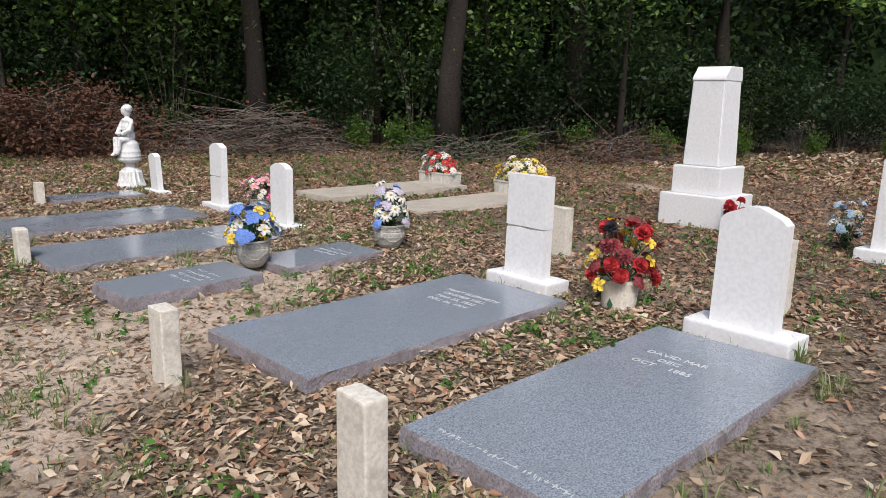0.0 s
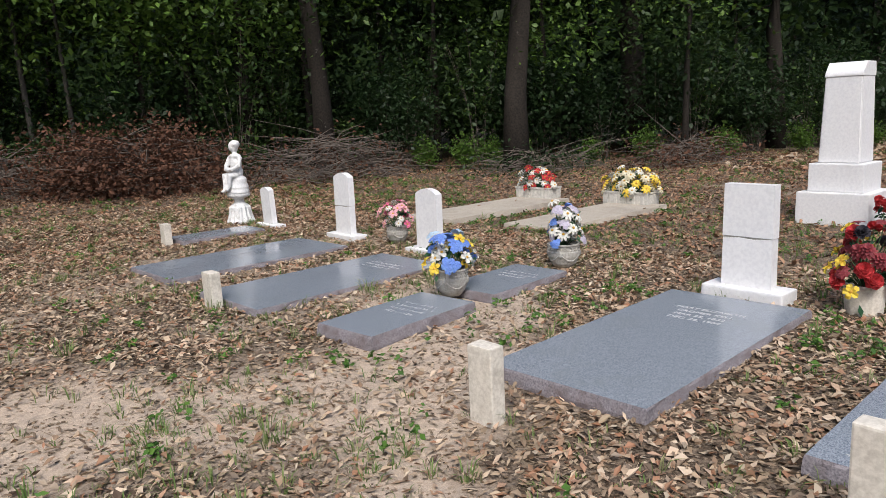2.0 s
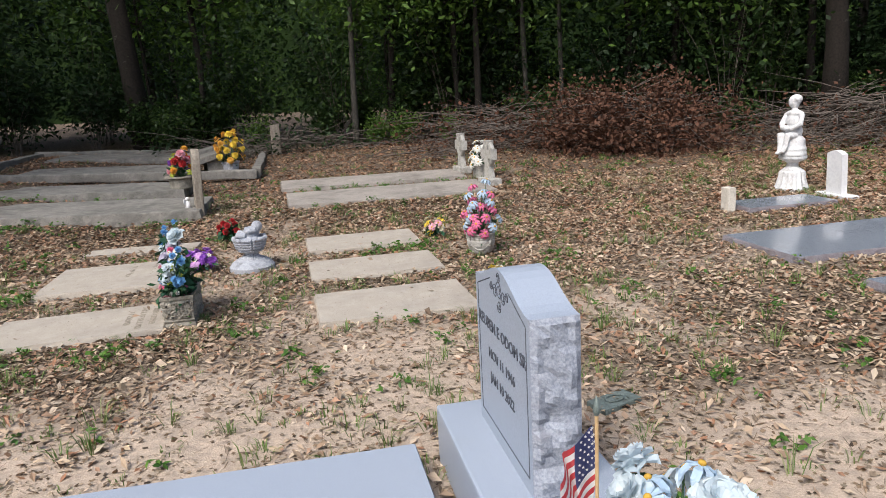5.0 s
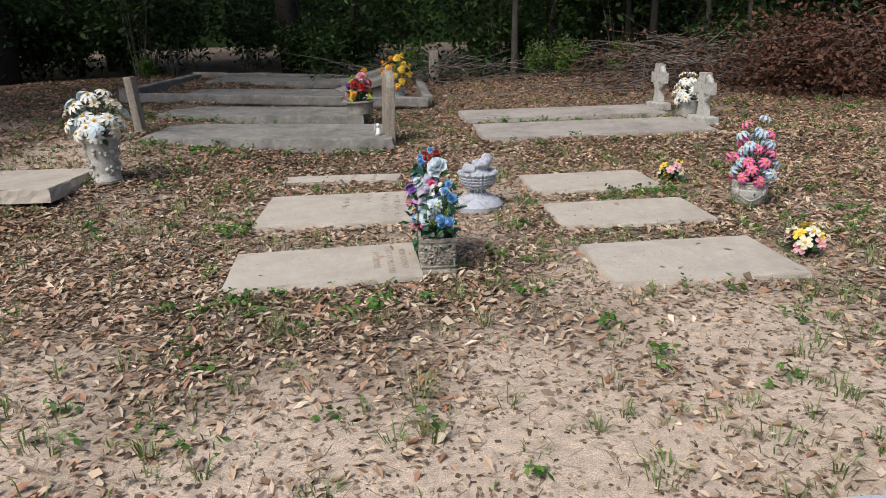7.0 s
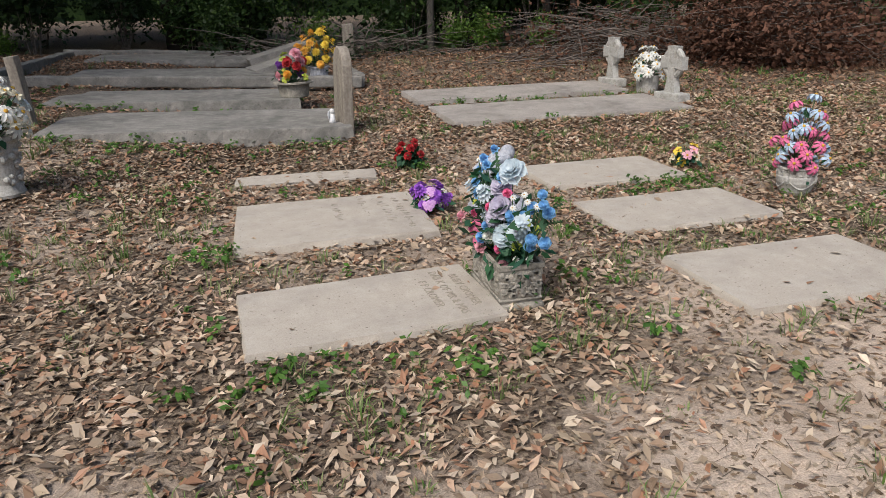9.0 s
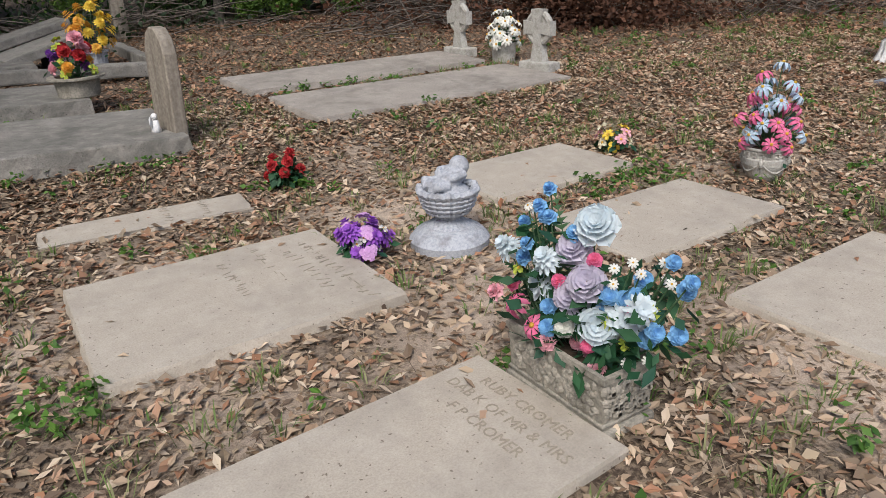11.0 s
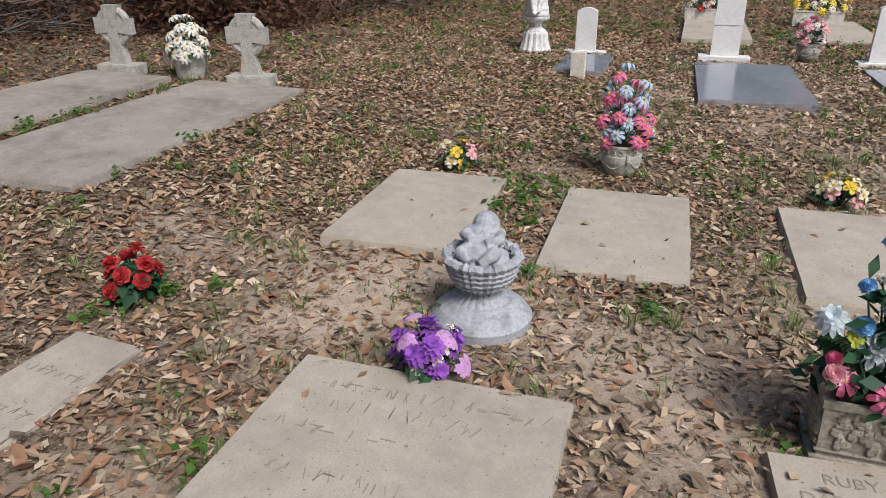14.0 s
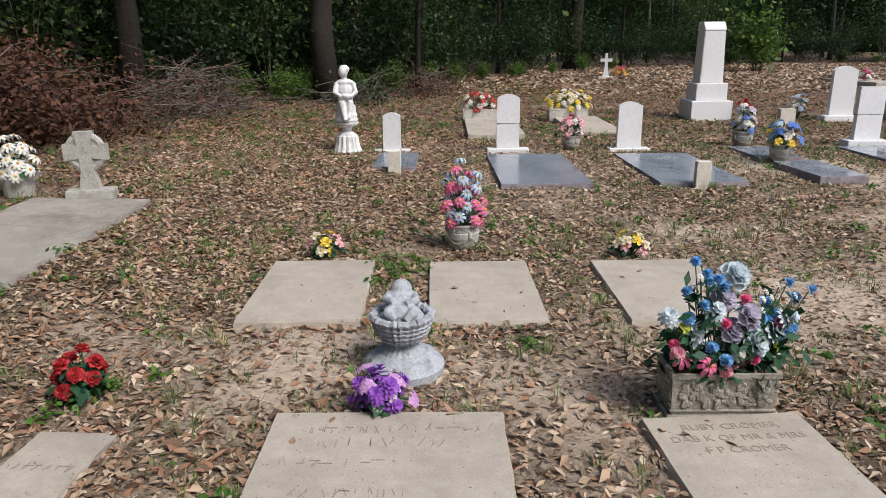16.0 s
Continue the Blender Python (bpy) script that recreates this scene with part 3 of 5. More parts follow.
def shrub(kind, x, y, s=1.0, rz=0.0):
    th = thing("shrub", x, y, gz(x, y), rz, ("green undergrowth shrub at the wood's edge", "evergreen shrub in shade-darkened colour at the wood's edge", "green undergrowth shrub at the wood's edge", "low bright green seedling bush", "evergreen shrub in shade-darkened colour at the wood's edge", "tall green sapling bush")[kind], "shrub", "undergrowth")
    th.scale = (s, s, s)
    part("stem", SHRUBS[kind][0], None, th)
    part("foliage", SHRUBS[kind][1], None, th)


EDGE = [(-16, 13.0), (-11, 16.8), (-6.5, 18.6), (-2.5, 18.8), (0.5, 17.6), (3.5, 16.6), (6.2, 14.6), (8.5, 13.2), (11.2, 11.4), (15.2, 9.4), (20.5, 7.2), (27, 2.0), (31, -7), (32, -20)]
rng = random.Random(11)
for (ax, ay), (bx, by) in zip(EDGE, EDGE[1:]):
    l = math.hypot(bx - ax, by - ay)
    nx, ny = -(by - ay) / l, (bx - ax) / l
    far = max(0.0, ax - 14) * 0.05
    for off, gap, what in ((0.3, 0.8, "low"), (1.4, 0.85, "shrub"), (2.8, 1.0, "shrub"), (4.6, 1.2, "shrub"), (7.5, 1.6, "shrub"), (12, 2.2, "shrub"), (2.6, 3.2, "tree"), (5.5, 2.2, "tree"), (9.0, 2.6, "tree"), (14, 3.2, "tree"), (20, 5.0, "tree")):
        n = max(1, int(l / (gap * (1 + far))))
        for i in range(n):
            u = (i + rng.uniform(0.1, 0.9)) / n
            o = off + rng.uniform(-0.4, 0.6) * min(off, 1.6)
            x, y = ax + (bx - ax) * u + nx * o, ay + (by - ay) * u + ny * o
            if what == "tree":
                tree(rng.choice((2, 4, 5)) if off < 4 else rng.randrange(6), x, y, rng.uniform(0.85, 1.25), rng.uniform(0, 360), 0.6 if off < 6 else 0.85, near=off < 5 and x < 17)
            elif what == "low":
                if rng.random() < 0.55:
                    shrub(rng.choice((3, 0, 3)), x, y, rng.uniform(0.5, 0.9), rng.uniform(0, 360))
            else:
                # East of x = 9 mostly dark-leaved kinds, their colour standing in for shade.
                shrub(rng.choice((1, 4, 1, 4, 2, 1, 4, 1) if x > 9 else (0, 1, 2, 4, 5, 1, 2, 0)), x, y, rng.uniform(0.8, 1.3), rng.uniform(0, 360))


# Kind 5 entries bring sunlit leaf colour into dim stretches of the wood.
for kind, x, y, s, rz, thick in ((1, 7.8, 14.85, 1.15, 40, 0.85), (1, 10.45, 11.75, 1.1, 200, 1.05), (4, 6.7, 16.3, 1.1, 90, 1.5), (4, 13.9, 9.9, 0.9, 10, 0.8), (0, 2.9, 17.9, 1.0, 70, 0.36), (0, 3.65, 17.8, 1.0, 150, 0.33), (0, -0.7, 18.6, 1.0, 300, 0.4), (1, 8.2, 18.5, 1.1, 120, 0.9), (1, -5.2, 20.2, 1.1, 20, 1.0), (1, -10.5, 18.5, 1.1, 260, 1.1), (4, 1.8, 17.9, 1.0, 0, 0.7), (2, 24, 9.0, 1.1, 0, 1.0), (1, 14.8, 11.5, 1.1, 310, 1.4), (1, 27.5, 3.6, 1.1, 60, 1.4), (5, 3.2, 19.2, 1.0, 45, 1.0), (5, 1.6, 18.4, 1.0, 10, 1.0), (5, 4.8, 17.3, 1.1, 200, 1.0), (5, 5.9, 17.2, 1.0, 70, 1.0), (5, 0.2, 19.3, 1.1, 120, 1.0), (5, 7.2, 16.9, 1.1, 145, 1.0), (5, -4.0, 20.5, 1.1, 245, 1.0), (5, 12.4, 12.6, 0.9, 30, 1.0)):
    tree(kind, x, y, s, rz, thick, near=x < 17)


def boughed_tree(x, y):
    """A tree at the clearing's edge with one low leafy bough reaching out over it."""
    th = thing("tree", x, y, gz(x, y), 0, "tall tree with a bright low bough over the clearing", "tree", "woodland trees")
    part("trunk", TREES[1][0], None, th)
    part("crown", TREES[1][1], None, th)
    bm = bmesh.new()
    limb = [Vector((0, 0, 5.2)), Vector((-0.5, -1.2, 5.0)), Vector((-1.0, -2.3, 4.3)), Vector((-1.4, -3.3, 3.6)), Vector((-1.9, -4.0, 3.3))]
    tube(bm, limb, [0.07, 0.055, 0.04, 0.025, 0.008], 6)
    part("bough", bm, BARK, th)
    tips = [tuple(limb[2].lerp(limb[4], k / 9) + Vector((0.25 * math.sin(k * 2.1), 0.3 * math.cos(k * 1.3), -0.05 * (k % 3)))) for k in range(10)]
    part("bough_foliage", leaf_cloud("bough_foliage", tips, (0.3, 0.35, 0.13), 420, 0.19, LEAF_BRIGHT, 91, 0.3), None, th, "bright green bough leaves")


boughed_tree(18.6, 9.9)
shrub(3, 24.5, -3.6, 3.0, 30)
# Unseen trees added west of the view to throw shade over the north-west graves.
for kind, x, y, s, rz in ((4, -11.8, 9.8, 1.0, 135), (0, -13.5, 10.5, 1.1, 280), (3, -10.5, 12.8, 1.0, 320)):
    tree(kind, x, y, s, rz, 1.0, near=False)


def far_woods():
    """A plain dark curtain of distant woodland that closes the view."""
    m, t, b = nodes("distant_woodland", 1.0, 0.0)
    # Deep forest shade and brighter gaps are put into the curtain's noise colour.
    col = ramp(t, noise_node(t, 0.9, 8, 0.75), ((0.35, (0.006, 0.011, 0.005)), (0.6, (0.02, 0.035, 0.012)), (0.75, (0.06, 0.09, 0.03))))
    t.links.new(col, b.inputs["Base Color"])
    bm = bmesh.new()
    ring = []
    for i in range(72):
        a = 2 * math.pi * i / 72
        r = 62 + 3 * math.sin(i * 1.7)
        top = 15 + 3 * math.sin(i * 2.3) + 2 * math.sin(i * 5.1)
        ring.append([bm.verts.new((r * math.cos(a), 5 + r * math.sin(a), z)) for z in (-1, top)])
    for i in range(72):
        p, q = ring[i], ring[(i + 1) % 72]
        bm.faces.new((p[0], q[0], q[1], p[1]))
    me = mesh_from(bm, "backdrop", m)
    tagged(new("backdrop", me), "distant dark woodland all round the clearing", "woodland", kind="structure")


far_woods()


# ---- pots, troughs and statues ----
def round_pot(x, y, r=0.15, h=0.25, z=None, mat=CAST, group="round pots", label="round cast stone flower pot with a key-pattern rim"):
    th = thing("flower_pot", x, y, gz(x, y) - 0.01 if z is None else z, 25, label, "flower pot", group)
    bm = bmesh.new()
    lathe(bm, [(r * 0.5, 0), (r * 0.62, 0.012), (r * 0.8, h * 0.2), (r * 0.98, h * 0.5), (r * 1.0, h * 0.68), (r * 0.95, h * 0.72), (r * 0.96, h * 0.94), (r * 1.03, h * 0.95), (r * 1.03, h), (r * 0.88, h), (r * 0.86, h * 0.9)], 32)
    part("bowl", bm, mat, th, smooth=False)
    bm = bmesh.new()
    for i in range(18):
        a = 2 * math.pi * i / 18
        m = pose(r * 0.965 * math.cos(a), r * 0.965 * math.sin(a), h * 0.83, 0, 0, math.degrees(a))
        for dy, dz, sy, sz in ((0, 0.06, 0.8, 0.16), (0, -0.06, 0.5, 0.16), (0.25, 0, 0.16, 0.5)):
            box(bm, 0.012, r * 0.26 * sy, h * 0.2 * sz, m @ pose(0, dy * r * 0.26, dz * h))
    part("key_band", bm, mat, th)
    bm = bmesh.new()
    for i in range(4):
        a0 = 2 * math.pi * i / 4
        pts = []
        for k in range(9):
            u = k / 8
            a = a0 + u * math.pi / 2
            zz = h * (0.62 - 0.3 * math.sin(math.pi * u))
            rr = r * (0.97 if zz > h * 0.5 else 0.95 - 0.55 * (0.5 - zz / h))
            pts.append((rr * math.cos(a), rr * math.sin(a), zz))
        tube(bm, pts, [0.004 + 0.005 * math.sin(math.pi * k / 8) for k in range(9)], 6)
        ball(bm, (r * math.cos(a0), r * math.sin(a0), h * 0.62), (0.014, 0.014, 0.03), u=8, v=5)
    part("swag", bm, mat, th)
    bm = bmesh.new()
    lathe(bm, [(r * 0.87, h * 0.86), (r * 0.4, h * 0.93)], 18)
    part("soil", bm, SOIL, th)
    return th


def trough(x, y, lx, ly, h, rz, label, mat, style):
    th = thing("flower_trough", x, y, gz(x, y) + (0.03 if style == "ribbed" else 0), rz, label, "planter", "flower troughs")
    bm = bmesh.new()
    v = []
    for z, a in ((-0.02, 0.9), (h * 0.9, 0.97), (h * 0.9, 1.03), (h, 1.03), (h, 0.88), (h * 0.85, 0.86)):
        v.append([bm.verts.new((sx * lx / 2 * a, sy * (ly / 2 - lx / 2 * (1 - a)), z)) for sx, sy in ((-1, -1), (1, -1), (1, 1), (-1, 1))])
    for p, q in zip(v, v[1:]):
        for i in range(4):
            bm.faces.new((p[i], p[(i + 1) % 4], q[(i + 1) % 4], q[i]))
    bm.faces.new(v[0][::-1])
    bm.faces.new(v[-1])
    part("body", bm, mat, th)
    bm = bmesh.new()
    if style == "ribbed":
        for s in (-1, 1):
            for i in range(22):
                box(bm, lx / 44, 0.012, h * 0.72, pose(-lx * 0.44 + lx * 0.88 * i / 21, s * (ly / 2 - lx * 0.032), h * 0.45, -s * 2.5))
            for i in range(9):
                box(bm, 0.012, ly / 20, h * 0.72, pose(s * lx * 0.468, -ly * 0.4 + ly * 0.8 * i / 8, h * 0.45))
        part("rib", bm, mat, th)
    else:
        r = random.Random(3)
        for s in (-1, 1):
            for i in range(90):
                ball(bm, (r.uniform(-0.44, 0.44) * lx, s * (ly / 2 - 0.008), r.uniform(0.3, 0.8) * h), (r.uniform(0.008, 0.022), 0.014, r.uniform(0.008, 0.022)), u=7, v=5)
            for i in range(110):
                ball(bm, (s * (lx / 2 - 0.008), r.uniform(-0.42, 0.42) * ly, r.uniform(0.3, 0.8) * h), (0.014, r.uniform(0.008, 0.02), r.uniform(0.008, 0.022)), u=7, v=5)
        tagged(part("fruit_relief", bm, mat, th, "moulded fruit and leaf relief"), kind="stuff")
        bm = bmesh.new()
        box(bm, lx * 1.03, ly * 1.05, h * 0.16, pose(0, 0, h * 0.08 - 0.01), 0.012)
        box(bm, lx * 0.98, ly, h * 0.06, pose(0, 0, h * 0.2), 0.006)
        part("foot_moulding", bm, mat, th)
    bm = bmesh.new()
    box(bm, lx * 0.84, ly * 0.8, 0.02, pose(0, 0, h * 0.87))
    part("soil", bm, SOIL, th)


round_pot(-0.52, 9.03, 0.122, 0.2)
round_pot(2.665, 5.33, 0.122, 0.2, 0.06)
round_pot(3.88, 5.28, 0.13, 0.2, 0.055)
round_pot(3.9, 7.51, 0.115, 0.18, 0.035)
round_pot(7.05, 1.45, 0.13, 0.2)
trough(7.37, 8.53, 0.3, 0.63, 0.2, 0, "white ribbed flower trough at a slab's head", CAST_PALE, "ribbed")
trough(7.42, 6.98, 0.3, 0.69, 0.2, 0, "white ribbed flower trough at a slab's head", CAST_PALE, "ribbed")
trough(-2.845, 8.06, 0.2, 0.42, 0.2, 0, "grey cast stone flower trough with fruit relief", CAST_DARK, "relief")


def tub(x, y, r, h, z, mat, label, name="flower_tub", flutes=0, top=1.15):
    th = thing(name, x, y, z, 0, label, "flower pot", "flower tubs")
    bm = bmesh.new()
    lathe(bm, [(r * 0.86, 0), (r * 0.9, 0.01), (r, h * 0.85), (r * top, h * 0.9), (r * top, h), (r * 0.9, h), (r * 0.88, h * 0.9)], 36, flute=0.05 if flutes else 0, flutes=flutes)
    part("body", bm, mat, th)
    bm = bmesh.new()
    lathe(bm, [(r * 0.89, h * 0.85), (r * 0.3, h * 0.93)], 18)
    part("soil", bm, SOIL, th)
    return th


tub(3.95, 3.06, 0.115, 0.19, gz(3.95, 3.06) - 0.01, MARBLE_OLD, "pale stone tub holding red flowers", top=1.02)
tub(0.5, 12.78, 0.13, 0.2, gz(0.5, 12.78) - 0.01, CAST, "white round tub with leaf relief between crosses", top=1.02)
tub(-3.5, 13.08, 0.17, 0.16, 0.333, CAST_DARK, "wide mossy stone bowl on a slab", top=1.25)
tub(-1.21, 4.58, 0.09, 0.2, -0.01, CAST_GREY, "grey stone vase of pale flowers by a headstone", top=1.05)
tub(-3.05, 15.29, 0.13, 0.18, gz(-3.05, 15.29), CAST_GREY, "grey fluted tub of yellow flowers", flutes=18)


def tall_urn():
    x, y = -5.5, 10.2
    th = thing("tall_urn", x, y, gz(x, y) - 0.01, 0, "tall white cast urn with moulded relief", "urn")
    bm = bmesh.new()
    lathe(bm, [(0.12, 0), (0.125, 0.02), (0.1, 0.08), (0.11, 0.2), (0.135, 0.34), (0.15, 0.36), (0.15, 0.385), (0.125, 0.385), (0.12, 0.34)], 30)
    part("body", bm, CAST, th)
    bm = bmesh.new()
    r = random.Random(8)
    for i in range(70):
        a, z = r.uniform(0, 6.28), r.uniform(0.06, 0.33)
        q = 0.105 + 0.03 * (z / 0.34)
        ball(bm, (q * math.cos(a), q * math.sin(a), z), r.uniform(0.01, 0.024), u=7, v=5)
    tagged(part("relief", bm, CAST, th), kind="stuff")


tall_urn()


def melted(bm, name, material, parent, voxel, label=""):
    """Joins overlapping lumps into one smooth modelled surface."""
    ob = part(name, bm, material, parent, label)
    m = ob.modifiers.new("melt", "REMESH")
    m.mode, m.voxel_size, m.use_smooth_shade = "VOXEL", voxel, True
    s = ob.modifiers.new("ease", "SMOOTH")
    s.factor, s.iterations = 0.5, 3
    return ob


def boy_statue():
    x, y = 3.55, 10.39
    z = gz(x, y)
    th = thing("statue_pedestal", x, y, z, 0, "white fluted stone pedestal under a statue", "pedestal")
    bm = bmesh.new()
    lathe(bm, [(0.18, -0.02), (0.185, 0.02), (0.17, 0.05), (0.15, 0.12), (0.14, 0.2), (0.1, 0.235)], 48, flute=0.12, flutes=14)
    part("fluted_foot", bm, CAST_WHITE, th)
    bm = bmesh.new()
    lathe(bm, [(0.11, 0.225), (0.065, 0.26), (0.06, 0.3), (0.09, 0.32), (0.14, 0.34), (0.15, 0.36), (0.15, 0.38)], 32)
    part("neck", bm, CAST_WHITE, th)
    bm = bmesh.new()
    R = pose(0, 0, 0, 0, 0, 100)
    lathe(bm, [(0.14, 0.382), (0.145, 0.4), (0.135, 0.44), (0.14, 0.46), (0.125, 0.5), (0.12, 0.57), (0.09, 0.6)], 20)
    ball(bm, (0, 0, 0.66), (0.1, 0.085, 0.1), R)
    ball(bm, (0, 0, 0.77), (0.1, 0.07, 0.11), R)
    ball(bm, (0, 0, 0.86), (0.115, 0.06, 0.04), R)
    ball(bm, (0.015, 0.0, 0.985), (0.062, 0.068, 0.078), R)
    ball(bm, (0, -0.01, 1.015), (0.068, 0.07, 0.055), R)
    tube(bm, [R @ Vector(p) for p in ((0, 0, 0.86), (0.01, 0, 0.95))], [0.035, 0.03], 8)
    for s in (-1, 1):
        tube(bm, [R @ Vector(p) for p in ((s * 0.1, 0, 0.85), (s * 0.13, 0.05, 0.74), (s * 0.05, 0.12, 0.69))], [0.035, 0.032, 0.026], 8)
        tube(bm, [R @ Vector(p) for p in ((s * 0.05, 0.04, 0.61), (s * 0.05, 0.15, 0.62), (s * 0.035, 0.16, 0.5), (s * 0.02, 0.19, 0.43))], [0.05, 0.042, 0.032, 0.028], 8)
    ball(bm, (0, 0.13, 0.7), (0.05, 0.04, 0.035), R)
    ball(bm, (0.02, 0.2, 0.425), (0.03, 0.05, 0.02), R)
    st = new("garden_statue")
    st.matrix_world = pose(x, y, z)
    ob = melted(bm, "figure", CAST_WHITE, st, 0.009)
    bpy.data.objects.remove(st)
    ob.name = "garden_statue"
    ob.matrix_basis = pose(x, y, z)
    tagged(ob, "white painted statue of a seated child on a pedestal", "statue")


boy_statue()


def basket_pedestal():
    x, y = -2.46, 9.345
    z = gz(x, y)
    th = thing("stone_basket", x, y, z, 0, "grey cast stone basket on a fluted round foot", "garden ornament")
    bm = bmesh.new()
    lathe(bm, [(0.185, -0.02), (0.19, 0.03), (0.16, 0.065), (0.115, 0.09)], 48)
    part("foot", bm, CAST_GREY, th)
    bm = bmesh.new()
    lathe(bm, [(0.14, 0.065), (0.085, 0.105), (0.062, 0.125), (0.065, 0.15)], 60, flute=0.1, flutes=20)
    part("fluted_neck", bm, CAST_GREY, th)
    bm = bmesh.new()
    lathe(bm, [(0.075, 0.145), (0.11, 0.18), (0.125, 0.25), (0.11, 0.25), (0.09, 0.2)], 36)
    part("bowl", bm, CAST_GREY, th)
    for k, (r, zz, q) in enumerate(((0.098, 0.168, 0.012), (0.112, 0.19, 0.012), (0.12, 0.212, 0.012), (0.126, 0.234, 0.012), (0.13, 0.262, 0.018))):
        bm = bmesh.new()
        pts = []
        for i in range(61):
            a = 2 * math.pi * i / 60
            w = 0.25 * q * math.sin(i * math.pi / 1.5)
            pts.append(((r + w) * math.cos(a), (r + w) * math.sin(a), zz + w))
        tube(bm, pts, [q * (1 + 0.18 * (-1) ** i) for i in range(61)], 6)
        part("rope_coil", bm, CAST_GREY, th)
    bm = bmesh.new()
    ball(bm, (0, 0, 0.255), (0.105, 0.105, 0.035))
    ball(bm, (0.07, 0.005, 0.36), (0.047, 0.05, 0.048), u=14, v=10)
    ball(bm, (0.045, 0.01, 0.325), (0.05, 0.065, 0.045))
    ball(bm, (0.01, 0.0, 0.3), (0.06, 0.065, 0.045))
    ball(bm, (-0.045, 0.0, 0.285), (0.05, 0.055, 0.035))
    tube(bm, [(0.06, 0.055, 0.335), (0.005, 0.07, 0.335), (-0.03, 0.03, 0.335)], [0.024, 0.021, 0.018], 8)
    tube(bm, [(0.06, -0.05, 0.335), (0.0, -0.065, 0.33), (-0.04, -0.02, 0.325)], [0.023, 0.02, 0.018], 8)
    tube(bm, [(-0.03, 0.05, 0.29), (-0.085, 0.055, 0.305), (-0.105, 0.015, 0.28)], [0.03, 0.026, 0.018], 8)
    tube(bm, [(-0.03, -0.05, 0.29), (-0.08, -0.055, 0.3), (-0.11, -0.02, 0.275)], [0.03, 0.026, 0.018], 8)
    ob = melted(bm, "cherub_statue", CAST_GREY, th, 0.005)
    ob.parent = None
    ob.matrix_basis = pose(x, y, z)
    tagged(ob, "grey cast stone sleeping infant in a basket", "statue")


basket_pedestal()


def celtic_cross(x, y, h, rz, z):
    th = thing("celtic_cross", x, y, z, 90 + rz, "grey cast stone cross with a ringed head", "stone cross", "stone crosses")
    bm = bmesh.new()
    box(bm, 0.38, 0.18, 0.1, pose(0, 0, 0.05), 0.015)
    part("foot", bm, CAST, th)
    bm = bmesh.new()
    w = 0.05
    c = h - 0.17
    out = [(-0.085, 0.08), (0.085, 0.08), (w, c - 0.15), (w, c - w), (0.17, c - w - 0.018), (0.17, c + w + 0.018), (w, c + w), (w + 0.025, h), (-w - 0.025, h), (-w, c + w), (-0.17, c + w + 0.018), (-0.17, c - w - 0.018), (-w, c - w), (-w, c - 0.15)]
    prism(bm, out, 0.08)
    part("cross", bm, CAST, th)
    bm = bmesh.new()
    pts = [(0.135 * math.cos(2 * math.pi * i / 32), 0, c + 0.135 * math.sin(2 * math.pi * i / 32)) for i in range(33)]
    tube(bm, pts, [0.034] * 33, 8)
    prism(bm, [(0.145 * math.cos(2 * math.pi * i / 24), c + 0.145 * math.sin(2 * math.pi * i / 24)) for i in range(24)], 0.045)
    part("ring", bm, CAST, th)
    bm = bmesh.new()
    r = random.Random(int(x * 10))
    for i in range(46):
        u, zz = r.uniform(-0.03, 0.03), r.uniform(0.12, h - 0.03)
        ball(bm, (u, r.choice((-1, 1)) * 0.037, zz), (r.uniform(0.005, 0.012), 0.007, r.uniform(0.006, 0.018)), u=6, v=4)
    tagged(part("knot_relief", bm, CAST, th), kind="stuff")


celtic_cross(0.43, 12.13, 0.58, 8, gz(0.43, 12.13) - 0.01)
celtic_cross(0.36, 13.38, 0.58, 4, gz(0.36, 13.38) - 0.01)


def headboard():
    th = thing("headboard", -3.14, 11.68, 0.21, 100, "weathered upright board with a rounded top", "grave marker")
    bm = bmesh.new()
    prism(bm, [(-0.16, -0.1), (0.16, -0.1), (0.15, 0.55), (0.1, 0.66), (0.03, 0.7), (-0.05, 0.69), (-0.12, 0.62), (-0.15, 0.54)], 0.09)
    bmesh.ops.bevel(bm, geom=list(bm.edges), offset=0.008, segments=1, affect="EDGES")
    part("board", bm, WOOD_OLD, th, at=pose(0, 0, 0, 2))
    th = thing("foot_post", -5.74, 11.85, gz(-5.74, 11.85), 0, "thin weathered grey post at a grave's foot", "grave marker", lean=(0, -4))
    bm = bmesh.new()
    box(bm, 0.08, 0.14, 0.68, pose(0, 0, 0.24), 0.012)
    roughen(bm, 0.008, 9)
    part("post", bm, WOOD_OLD, th)
    th = thing("stub_marker", -2.35, 17.6, gz(-2.35, 17.6), 0, "short rust-brown old marker post", "grave marker")
    bm = bmesh.new()
    box(bm, 0.18, 0.12, 0.66, pose(0, 0, 0.25), 0.02)
    roughen(bm, 0.012, 8)
    part("post", bm, WOOD_OLD, th)


headboard()


